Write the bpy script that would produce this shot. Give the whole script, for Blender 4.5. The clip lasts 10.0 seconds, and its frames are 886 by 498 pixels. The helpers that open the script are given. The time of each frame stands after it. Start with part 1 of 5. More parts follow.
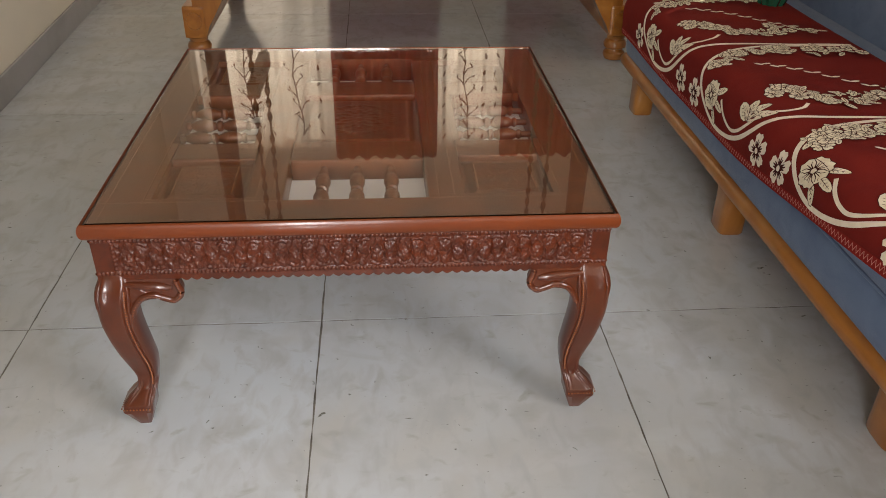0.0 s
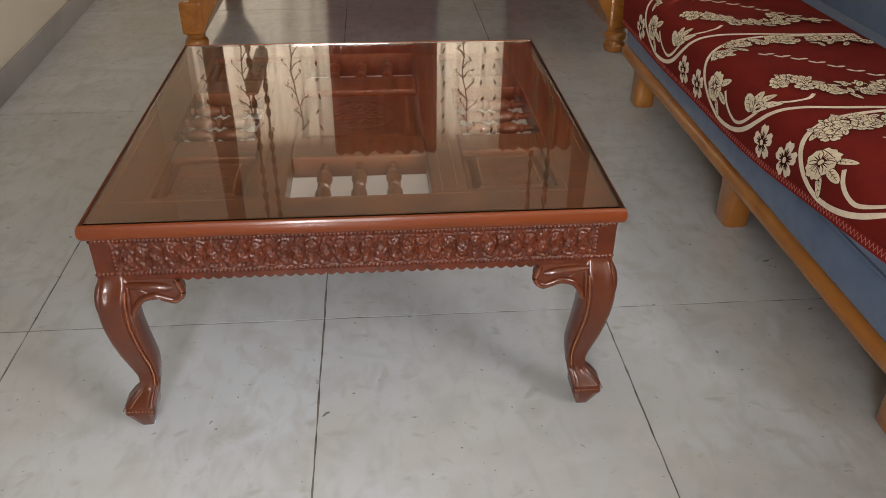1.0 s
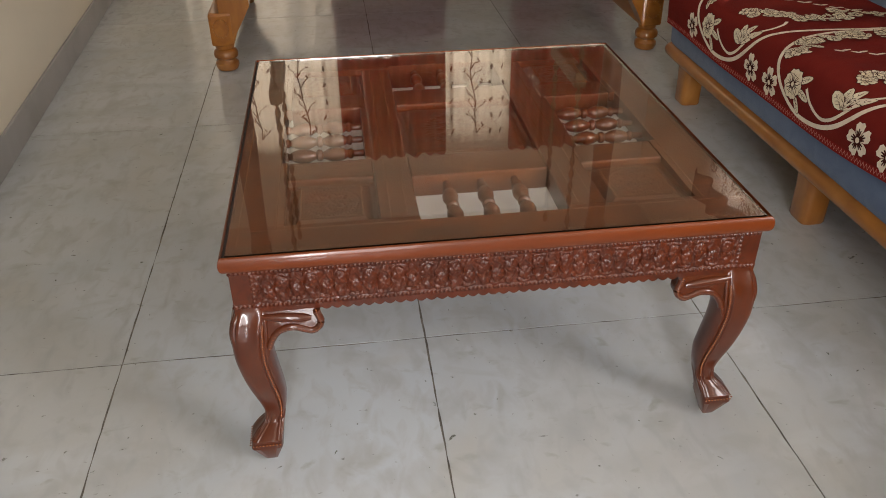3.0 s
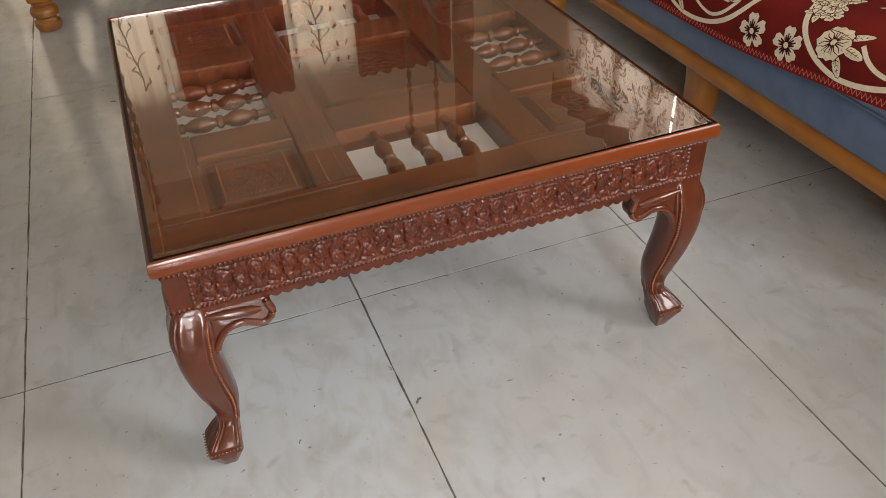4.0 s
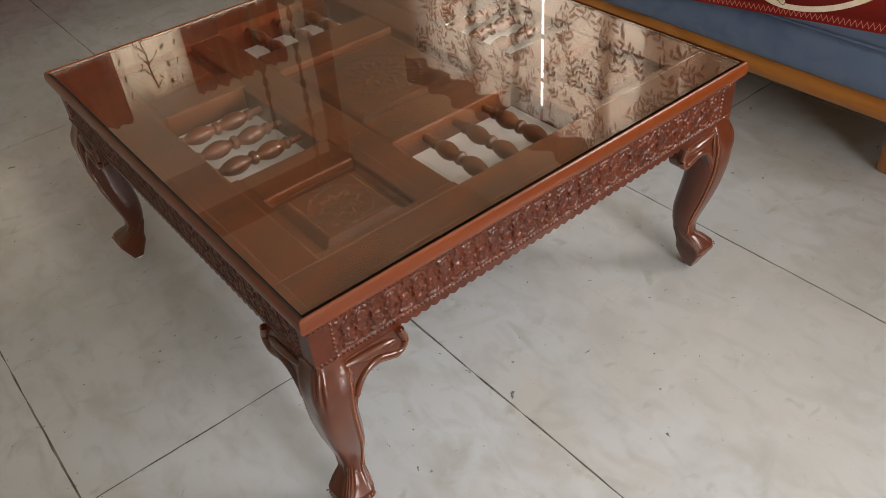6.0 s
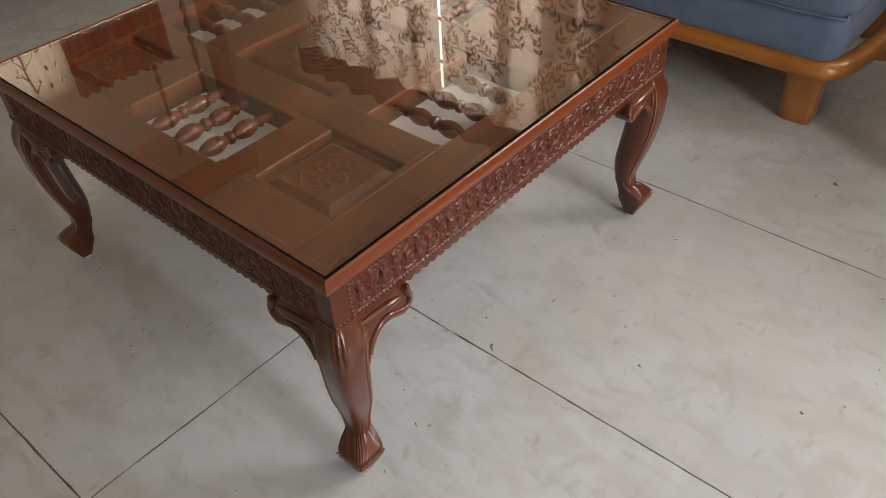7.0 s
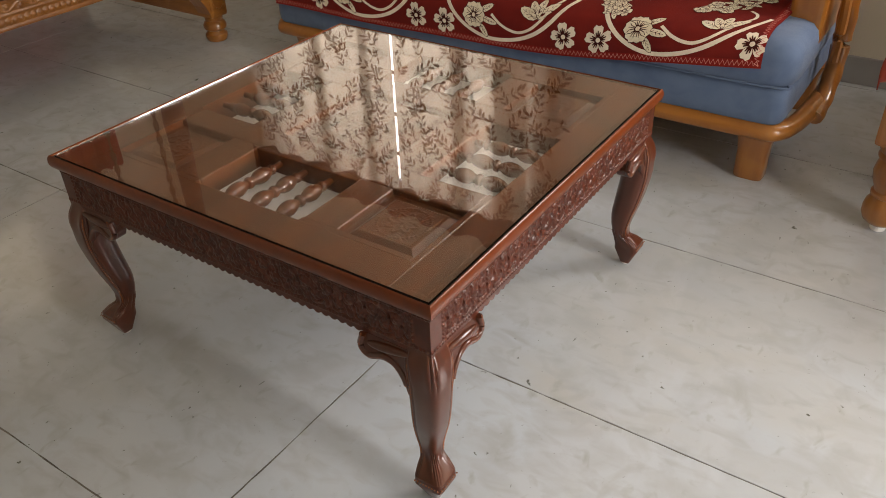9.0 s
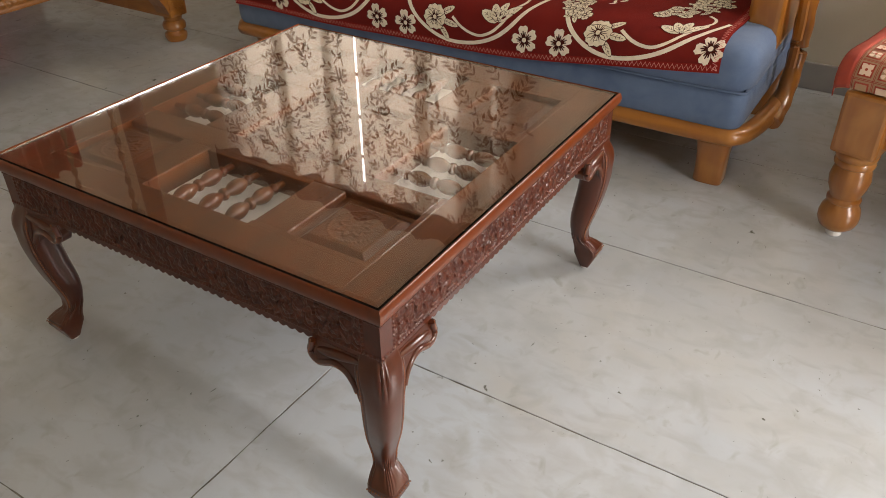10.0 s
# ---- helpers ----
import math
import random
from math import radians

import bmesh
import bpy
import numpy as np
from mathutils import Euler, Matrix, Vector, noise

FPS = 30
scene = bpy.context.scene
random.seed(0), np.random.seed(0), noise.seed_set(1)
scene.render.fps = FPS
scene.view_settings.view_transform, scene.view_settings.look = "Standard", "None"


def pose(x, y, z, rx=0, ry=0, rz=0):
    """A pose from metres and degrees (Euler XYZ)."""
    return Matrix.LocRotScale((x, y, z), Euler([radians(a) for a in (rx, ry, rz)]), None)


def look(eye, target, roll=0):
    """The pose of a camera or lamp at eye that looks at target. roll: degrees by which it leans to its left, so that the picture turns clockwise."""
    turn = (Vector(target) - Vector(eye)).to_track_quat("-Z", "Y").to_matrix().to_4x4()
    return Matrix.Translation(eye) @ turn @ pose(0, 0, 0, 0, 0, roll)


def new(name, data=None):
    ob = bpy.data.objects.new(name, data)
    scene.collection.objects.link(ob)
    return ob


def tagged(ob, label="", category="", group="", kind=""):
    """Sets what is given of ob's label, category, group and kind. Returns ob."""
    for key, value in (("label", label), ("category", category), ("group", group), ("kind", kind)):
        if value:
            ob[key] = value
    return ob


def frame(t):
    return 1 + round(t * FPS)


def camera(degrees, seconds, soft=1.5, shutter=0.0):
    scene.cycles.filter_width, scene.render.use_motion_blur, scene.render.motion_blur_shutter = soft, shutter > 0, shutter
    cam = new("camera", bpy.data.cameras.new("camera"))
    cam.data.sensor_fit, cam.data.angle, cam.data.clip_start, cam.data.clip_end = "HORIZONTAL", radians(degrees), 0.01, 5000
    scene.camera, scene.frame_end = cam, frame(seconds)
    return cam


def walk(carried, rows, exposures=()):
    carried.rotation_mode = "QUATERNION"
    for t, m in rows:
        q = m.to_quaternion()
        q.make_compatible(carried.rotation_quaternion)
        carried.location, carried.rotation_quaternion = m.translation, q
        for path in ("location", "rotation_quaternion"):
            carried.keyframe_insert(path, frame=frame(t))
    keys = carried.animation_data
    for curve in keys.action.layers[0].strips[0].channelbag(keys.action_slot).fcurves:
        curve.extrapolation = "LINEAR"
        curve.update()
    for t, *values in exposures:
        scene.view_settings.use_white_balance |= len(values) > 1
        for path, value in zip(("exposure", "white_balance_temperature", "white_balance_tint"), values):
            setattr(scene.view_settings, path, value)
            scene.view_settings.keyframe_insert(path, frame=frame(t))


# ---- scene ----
cam = camera(57.9, 10.0, soft=0.95)
EXPOSURES = [(0.0, 0.06, 7200, 19), (3.0, 0.03, 7250, 19), (4.5, 0.16, 7450, 19), (6.5, 0.14, 7500, 19), (7.0, 0.0, 7500, 19), (7.5, 0.0, 7500, 19), (8.5, 0.11, 7500, 19), (10.0, 0.23, 7450, 19)]
PATH = [
    (0, (0.505, -1.173, 1.132), (0.651, 0.52, 0.077), 1.2),
    (0.5, (0.487, -1.163, 1.131), (0.636, 0.528, 0.073), 1.0),
    (1, (0.498, -1.154, 1.125), (0.645, 0.532, 0.058), 0.6),
    (1.5, (0.521, -1.128, 1.131), (0.657, 0.556, 0.061), 0.8),
    (2, (0.448, -1.119, 1.134), (0.548, 0.565, 0.06), 0.6),
    (2.2, (0.378, -1.123, 1.141), (0.47, 0.565, 0.071), -0.0),
    (3.3, (0.17, -1.016, 1.126), (0.469, 0.639, 0.044), -1.1),
    (3.5, (0.136, -0.972, 1.112), (0.497, 0.638, -0.02), -1.6),
    (4, (0.082, -0.912, 1.12), (0.629, 0.564, -0.115), -2.1),
    (4.5, (-0.055, -0.861, 1.134), (0.601, 0.541, -0.133), -4.2),
    (5, (-0.181, -0.818, 1.144), (0.624, 0.488, -0.14), -1.2),
    (5.2, (-0.191, -0.785, 1.139), (0.633, 0.512, -0.141), -1.4),
    (6.3, (-0.323, -0.626, 1.129), (0.644, 0.56, -0.159), -6.9),
    (6.5, (-0.368, -0.611, 1.126), (0.663, 0.504, -0.175), -6.2),
    (7, (-0.433, -0.603, 1.143), (0.675, 0.419, -0.172), -3.3),
    (7.5, (-0.501, -0.621, 1.17), (0.649, 0.433, -0.082), -3.2),
    (8, (-0.59, -0.644, 1.188), (0.597, 0.442, -0.001), -3.5),
    (8.5, (-0.663, -0.577, 1.2), (0.57, 0.513, 0.064), -4.1),
    (9, (-0.729, -0.535, 1.18), (0.626, 0.412, 0.054), -2.1),
    (9.5, (-0.729, -0.542, 1.169), (0.662, 0.358, 0.047), -1.2),
    (10, (-0.697, -0.548, 1.167), (0.703, 0.339, 0.047), -0.6),
]
walk(cam, [(t, look(eye, target, roll)) for t, eye, target, roll in PATH], EXPOSURES)

# ---- world and light ----
world = bpy.data.worlds.new("world")
scene.world = world
world.use_nodes = True
wn = world.node_tree.nodes
sky = wn.new("ShaderNodeTexSky")
sky.sky_type = "NISHITA"
sky.sun_disc = False
sky.sun_elevation, sky.sun_rotation = radians(52), radians(60)
wn["Background"].inputs["Strength"].default_value = 0.1
world.node_tree.links.new(sky.outputs[0], wn["Background"].inputs["Color"])

sun = new("sun", bpy.data.lights.new("sun", "SUN"))
sun.data.energy, sun.data.angle, sun.data.color = 3.0, radians(0.5), (1.0, 0.95, 0.86)
sun.matrix_world = look((6, 3.5, 9), (0, 0, 0))


def opening_light(name, eye, target, width, height, watts, color):
    """An area lamp in place of daylight, in an opening of the walls or outside it."""
    lamp = bpy.data.lights.new(name, "AREA")
    lamp.shape, lamp.size, lamp.size_y, lamp.energy, lamp.color = "RECTANGLE", width, height, watts, color
    ob = new(name, lamp)
    ob.matrix_world = look(eye, target)
    return ob


# added narrow lamp outside the unseen door, for a sharp edge on the floor
opening_light("added_daylight_outside", (-0.25, -6.4, 1.75), (0.35, 0.0, 0.4), 0.36, 2.2, 140, (0.85, 0.94, 1.0))
# fills the unseen doorway and is turned to the sofa to brighten it
opening_light("daylight_door", (0.235, -2.70, 1.15), (1.7, 0.6, 0.7), 0.70, 1.9, 38, (0.94, 0.97, 1.0))
opening_light("daylight_bed_window", (2.33, -1.72, 1.58), (0, -1.72, 1.4), 1.2, 1.1, 62, (0.92, 0.965, 1.0))
opening_light("daylight_sofa_window", (2.5, 1.95, 1.45), (0, 1.95, 1.45), 1.6, 1.15, 28, (1.0, 0.97, 0.90))
opening_light("daylight_tall_window", (-0.24, 4.2, 1.12), (-0.24, 0, 1.12), 0.85, 2.0, 13, (1.0, 0.90, 0.74))
opening_light("daylight_small_window", (1.12, 4.2, 1.5), (1.12, 0, 1.5), 0.45, 1.25, 5.2, (1.0, 0.90, 0.74))


# ---- materials ----
def material(name, color, rough=0.5, coat=0.0, metal=0.0, variation=(), grain=None, bump=0.0, bump_scale=200.0, sheen=0.0, spec=0.5):
    """variation: rows of (scale xyz, detail, low, high, colour) laid over the base colour by noise."""
    m = bpy.data.materials.new(name)
    m.use_nodes = True
    nt = m.node_tree
    b = nt.nodes["Principled BSDF"]
    b.inputs["Roughness"].default_value = rough
    b.inputs["Metallic"].default_value = metal
    b.inputs["Coat Weight"].default_value = coat
    b.inputs["Coat Roughness"].default_value = 0.09
    b.inputs["Sheen Weight"].default_value = sheen
    b.inputs["Specular IOR Level"].default_value = spec
    tc = nt.nodes.new("ShaderNodeTexCoord")
    rgb = nt.nodes.new("ShaderNodeRGB")
    rgb.outputs[0].default_value = (*color, 1)
    out = rgb.outputs[0]
    for scale, detail, low, high, tint in variation:
        mp = nt.nodes.new("ShaderNodeMapping")
        mp.inputs["Scale"].default_value = scale
        nt.links.new(tc.outputs["Object"], mp.inputs[0])
        nz = nt.nodes.new("ShaderNodeTexNoise")
        nz.inputs["Scale"].default_value, nz.inputs["Detail"].default_value = 1.0, detail
        nz.inputs["Distortion"].default_value = 0.6
        nt.links.new(mp.outputs[0], nz.inputs["Vector"])
        ramp = nt.nodes.new("ShaderNodeValToRGB")
        ramp.color_ramp.elements[0].position, ramp.color_ramp.elements[1].position = low, high
        nt.links.new(nz.outputs["Fac"], ramp.inputs[0])
        mix = nt.nodes.new("ShaderNodeMix")
        mix.data_type = "RGBA"
        nt.links.new(ramp.outputs[0], mix.inputs["Factor"])
        nt.links.new(out, mix.inputs["A"])
        mix.inputs["B"].default_value = (*tint, 1)
        out = mix.outputs["Result"]
    nt.links.new(out, b.inputs["Base Color"])
    if bump:
        nz = nt.nodes.new("ShaderNodeTexNoise")
        nz.inputs["Scale"].default_value, nz.inputs["Detail"].default_value = bump_scale, 3.0
        nt.links.new(tc.outputs["Object"], nz.inputs["Vector"])
        bp = nt.nodes.new("ShaderNodeBump")
        bp.inputs["Strength"].default_value, bp.inputs["Distance"].default_value = bump, 0.002
        nt.links.new(nz.outputs["Fac"], bp.inputs["Height"])
        nt.links.new(bp.outputs[0], b.inputs["Normal"])
    return m


def curtain_material(name, color, clear):
    """Thin cloth that daylight shines through."""
    m = bpy.data.materials.new(name)
    m.use_nodes = True
    nt = m.node_tree
    nt.nodes.remove(nt.nodes["Principled BSDF"])
    tc = nt.nodes.new("ShaderNodeTexCoord")
    nz = nt.nodes.new("ShaderNodeTexNoise")
    nz.inputs["Scale"].default_value, nz.inputs["Detail"].default_value = 90.0, 3.0
    nt.links.new(tc.outputs["Object"], nz.inputs["Vector"])
    mix = nt.nodes.new("ShaderNodeMix")
    mix.data_type = "RGBA"
    mix.inputs["A"].default_value = (*[c * 0.86 for c in color], 1)
    mix.inputs["B"].default_value = (*color, 1)
    nt.links.new(nz.outputs["Fac"], mix.inputs["Factor"])
    d, tr, ms = nt.nodes.new("ShaderNodeBsdfDiffuse"), nt.nodes.new("ShaderNodeBsdfTranslucent"), nt.nodes.new("ShaderNodeMixShader")
    nt.links.new(mix.outputs["Result"], d.inputs["Color"])
    nt.links.new(mix.outputs["Result"], tr.inputs["Color"])
    ms.inputs[0].default_value = clear
    nt.links.new(d.outputs[0], ms.inputs[1])
    nt.links.new(tr.outputs[0], ms.inputs[2])
    nt.links.new(ms.outputs[0], nt.nodes["Material Output"].inputs["Surface"])
    return m


def glass_material(name, tint):
    m = bpy.data.materials.new(name)
    m.use_nodes = True
    b = m.node_tree.nodes["Principled BSDF"]
    b.inputs["Base Color"].default_value = (*tint, 1)
    b.inputs["Roughness"].default_value = 0.0
    b.inputs["Transmission Weight"].default_value = 1.0
    b.inputs["IOR"].default_value = 1.52
    return m


def veiled(m, low, high):
    """A thin uneven diffuse layer mixed into the clear glass."""
    nt = m.node_tree
    veil = nt.nodes.new("ShaderNodeBsdfDiffuse")
    veil.inputs["Color"].default_value = (0.50, 0.36, 0.24, 1)
    tc, nz, mr = nt.nodes.new("ShaderNodeTexCoord"), nt.nodes.new("ShaderNodeTexNoise"), nt.nodes.new("ShaderNodeMapRange")
    nz.inputs["Scale"].default_value, nz.inputs["Detail"].default_value = 7.0, 8.0
    nt.links.new(tc.outputs["Object"], nz.inputs["Vector"])
    mr.inputs["From Min"].default_value, mr.inputs["From Max"].default_value = 0.3, 0.7
    mr.inputs["To Min"].default_value, mr.inputs["To Max"].default_value = low, high
    nt.links.new(nz.outputs["Fac"], mr.inputs["Value"])
    mix = nt.nodes.new("ShaderNodeMixShader")
    nt.links.new(mr.outputs[0], mix.inputs[0])
    nt.links.new(nt.nodes["Principled BSDF"].outputs[0], mix.inputs[1])
    nt.links.new(veil.outputs[0], mix.inputs[2])
    nt.links.new(mix.outputs[0], nt.nodes["Material Output"].inputs["Surface"])
    return m


def marble_material():
    m = material("marble", (0.535, 0.598, 0.645), rough=0.15, variation=(
        ((1.7, 1.4, 1.5), 6, 0.36, 0.72, (0.455, 0.498, 0.528)),
        ((2.6, 2.2, 2.2), 8, 0.42, 0.74, (0.510, 0.535, 0.532)),
        ((1.1, 3.2, 2.0), 12, 0.49, 0.58, (0.540, 0.590, 0.625)),
        ((9.0, 7.0, 8.0), 10, 0.52, 0.74, (0.452, 0.482, 0.492)),
        ((4.0, 2.6, 4.0), 9, 0.52, 0.78, (0.508, 0.526, 0.512)),
        ((7.0, 11.0, 9.0), 11, 0.58, 0.84, (0.400, 0.418, 0.405)),
        ((16.0, 24.0, 20.0), 6, 0.62, 0.84, (0.350, 0.365, 0.340)),
        ((34.0, 52.0, 40.0), 4, 0.700, 0.750, (0.15, 0.155, 0.135)),
        ((85.0, 70.0, 90.0), 3, 0.725, 0.760, (0.13, 0.135, 0.115)),
        ((26.0, 12.0, 20.0), 12, 0.50, 0.75, (0.445, 0.474, 0.486))), bump=0.05, bump_scale=60)
    nt = m.node_tree
    b = nt.nodes["Principled BSDF"]
    old = b.inputs["Base Color"].links[0].from_socket
    info = nt.nodes.new("ShaderNodeObjectInfo")
    mr = nt.nodes.new("ShaderNodeMapRange")
    mr.inputs["To Min"].default_value, mr.inputs["To Max"].default_value = 0.93, 1.05
    nt.links.new(info.outputs["Random"], mr.inputs["Value"])
    hsv = nt.nodes.new("ShaderNodeHueSaturation")
    nt.links.new(mr.outputs[0], hsv.inputs["Value"])
    nt.links.new(old, hsv.inputs["Color"])
    nt.links.new(hsv.outputs[0], b.inputs["Base Color"])
    return m


WOOD_LEG = material("glossy_rosewood_leg", (0.074, 0.0138, 0.0032), rough=0.28, spec=0.25, coat=0.75, variation=(
    ((26, 26, 3), 5, 0.40, 0.75, (0.070, 0.0150, 0.0044)), ((7, 7, 5), 4, 0.42, 0.75, (0.104, 0.023, 0.0058)), ((90, 90, 25), 4, 0.55, 0.8, (0.062, 0.016, 0.005))), bump=0.10, bump_scale=45)
WOOD_CARVE = material("carved_varnished_rosewood", (0.096, 0.0180, 0.0046), rough=0.34, spec=0.25, coat=0.28, variation=(
    ((16, 16, 16), 5, 0.38, 0.70, (0.060, 0.0120, 0.0040)), ((70, 70, 70), 3, 0.48, 0.72, (0.050, 0.0105, 0.0038))), bump=0.10, bump_scale=260)
WOOD_RIM = material("polished_rosewood_edge", (0.150, 0.029, 0.0045), rough=0.33, spec=0.2, coat=0.42, variation=(
    ((3, 30, 30), 4, 0.35, 0.75, (0.11, 0.024, 0.006)),), bump=0.03, bump_scale=120)
WOOD_TOP = material("brown_carved_wood", (0.128, 0.0300, 0.0042), rough=0.36, coat=0.45, variation=(
    ((5, 34, 30), 6, 0.35, 0.75, (0.052, 0.0165, 0.0042)), ((7, 7, 7), 4, 0.45, 0.75, (0.148, 0.042, 0.008)), ((18, 60, 40), 4, 0.5, 0.8, (0.092, 0.025, 0.0048))), bump=0.05, bump_scale=150)
LEG_BEAD = material("polished_beads", (0.27, 0.085, 0.030), rough=0.25, coat=0.5)
# beads a lighter brown than the wood they sit on
BEAD = material("lighter_carved_beads", (0.24, 0.115, 0.045), rough=0.22, coat=0.8, variation=(((30, 30, 30), 3, 0.48, 0.66, (0.16, 0.055, 0.014)),))
WOOD_OAK = material("honey_teak", (0.40, 0.150, 0.024), rough=0.3, coat=0.3, variation=(
    ((30, 4, 30), 4, 0.35, 0.75, (0.25, 0.085, 0.014)), ((7, 7, 7), 3, 0.5, 0.8, (0.47, 0.20, 0.045))), bump=0.05, bump_scale=120)
WOOD_OAK_Z = material("honey_teak_upright", (0.35, 0.130, 0.022), rough=0.28, coat=0.75, variation=(
    ((30, 30, 4), 4, 0.35, 0.75, (0.25, 0.085, 0.014)), ((7, 7, 7), 3, 0.5, 0.8, (0.47, 0.20, 0.045))), bump=0.05, bump_scale=120)
WOOD_SWING = material("brown_carved_teak", (0.245, 0.088, 0.015), rough=0.34, coat=0.3, variation=(
    ((4, 30, 30), 4, 0.35, 0.75, (0.150, 0.050, 0.009)), ((7, 7, 7), 3, 0.5, 0.8, (0.300, 0.120, 0.026))), bump=0.06, bump_scale=120)
WOOD_DARK = material("dark_brown_wood", (0.11, 0.042, 0.020), rough=0.35, coat=0.4, variation=(
    ((30, 30, 4), 4, 0.35, 0.75, (0.06, 0.022, 0.012)),))
MARBLE = marble_material()
GROUT = material("dark_joint", (0.085, 0.078, 0.066), rough=0.9, variation=(((14, 14, 14), 5, 0.4, 0.65, (0.20, 0.185, 0.16)),))
BLUE = material("blue_velvet", (0.116, 0.172, 0.272), rough=0.85, sheen=0.15, spec=0.15, variation=(
    ((22, 16, 20), 6, 0.35, 0.70, (0.090, 0.138, 0.232)), ((3, 3, 3), 3, 0.5, 0.8, (0.142, 0.205, 0.310))), bump=0.35, bump_scale=500)
MAROON = material("maroon_throw", (0.195, 0.018, 0.013), rough=0.9, spec=0.1, variation=(
    ((8, 8, 8), 4, 0.35, 0.75, (0.145, 0.0140, 0.012)),), bump=0.5, bump_scale=900)
CREAM = material("cream_print", (0.88, 0.79, 0.65), rough=0.9, spec=0.1, variation=(
    ((60, 60, 60), 4, 0.4, 0.75, (0.80, 0.69, 0.54)),), bump=0.4, bump_scale=900)
CREAM_LEAF = material("pale_olive_print", (0.85, 0.77, 0.60), rough=0.9, spec=0.1, variation=(
    ((70, 70, 70), 4, 0.4, 0.72, (0.72, 0.62, 0.45)),), bump=0.4, bump_scale=900)
INK = material("dark_print", (0.060, 0.014, 0.010), rough=0.9, spec=0.1)
HEM = material("red_hem", (0.25, 0.018, 0.014), rough=0.9, spec=0.1, bump=0.5, bump_scale=900)
ZIGZAG = material("pink_red_stitch", (0.70, 0.30, 0.25), rough=0.9, spec=0.1)
WALL = material("cream_wall_paint", (0.74, 0.69, 0.575), rough=0.75, spec=0.2, variation=(
    ((1.5, 1.5, 1.5), 5, 0.4, 0.75, (0.68, 0.64, 0.55)),), bump=0.15, bump_scale=90)
CEILING = material("white_ceiling_paint", (0.57, 0.545, 0.48), rough=0.85, bump=0.1, bump_scale=90)
SKIRT = material("grey_skirting", (0.36, 0.36, 0.36), rough=0.5, variation=(
    ((5, 5, 5), 5, 0.4, 0.75, (0.29, 0.29, 0.285)),))
SHEER = curtain_material("white_sheer_cloth", (0.86, 0.84, 0.76), 0.7)
LEAFCLOTH = curtain_material("beige_print_cloth", (0.62, 0.595, 0.54), 0.5)
LEAFINK = curtain_material("dark_leaf_print", (0.096, 0.075, 0.046), 0.6)
LEAFINK_PALE = curtain_material("brown_leaf_print", (0.14, 0.105, 0.064), 0.6)
TWIGINK = curtain_material("dark_twig_print", (0.075, 0.065, 0.05), 0.15)
DRAPE = material("maroon_drape", (0.34, 0.026, 0.020), rough=0.85, spec=0.15, variation=(
    ((12, 12, 3), 4, 0.35, 0.75, (0.19, 0.015, 0.012)),), bump=0.3, bump_scale=300)
DRAPE_DARK = material("dark_brown_valance", (0.060, 0.026, 0.016), rough=0.85, spec=0.15, variation=(
    ((12, 12, 3), 4, 0.35, 0.75, (0.035, 0.016, 0.010)),), bump=0.3, bump_scale=300)
GLASS = veiled(glass_material("table_glass", (0.975, 0.97, 0.95)), 0.0015, 0.008)
LAMINATE = material("white_laminate", (0.93, 0.92, 0.88), rough=0.45, variation=(((20, 20, 20), 4, 0.4, 0.7, (0.88, 0.86, 0.82)),))
PAD = material("white_plastic_pad", (0.75, 0.74, 0.70), rough=0.5)
GREEN = material("dark_green_glaze", (0.012, 0.10, 0.055), rough=0.25, coat=0.5, variation=(
    ((15, 15, 15), 4, 0.4, 0.75, (0.008, 0.05, 0.03)),))
BRASS = material("aged_brass", (0.10, 0.075, 0.04), rough=0.4, metal=0.8)
RED_CLOTH = material("brick_red_cotton", (0.40, 0.060, 0.030), rough=0.9, variation=(
    ((40, 40, 40), 4, 0.4, 0.75, (0.34, 0.05, 0.035)),), bump=0.4, bump_scale=700)
PALE_PRINT = material("pale_pink_print", (0.74, 0.55, 0.42), rough=0.9)
# black that stands for shade between table rim and glass
GAP_SHADE = material("gap_shade_black", (0.012, 0.010, 0.009), rough=0.7)
BEIGE_CLOTH = material("beige_block_print", (0.44, 0.27, 0.16), rough=0.9, bump=0.4, bump_scale=700)


# ---- mesh tools ----
def mesh_from(name, verts, faces, mat, smooth=False):
    me = bpy.data.meshes.new(name)
    me.from_pydata([tuple(v) for v in verts], [], faces)
    me.materials.append(mat)
    if smooth:
        me.shade_smooth()
    me.update()
    return me


def part(name, bm, mat, parent=None, label="", smooth=False):
    """Links a bmesh, or a ready mesh, as one object under its thing."""
    if isinstance(bm, bmesh.types.BMesh):
        bmesh.ops.recalc_face_normals(bm, faces=bm.faces)
        me = bpy.data.meshes.new(name)
        bm.to_mesh(me)
        bm.free()
        me.materials.append(mat)
        if smooth:
            me.shade_smooth()
            me.set_sharp_from_angle(angle=radians(38))
    else:
        me = bm
    ob = new(name, me)
    if parent is not None:
        ob.parent = parent
        ob.matrix_parent_inverse = parent.matrix_world.inverted()
    if label:
        ob["label"] = label
    return ob


def thing(name, place, label, category, group="", kind=""):
    ob = new(name)
    ob.empty_display_size = 0.05
    ob.matrix_world = pose(*place)
    bpy.context.view_layer.update()
    return tagged(ob, label, category, group, kind)


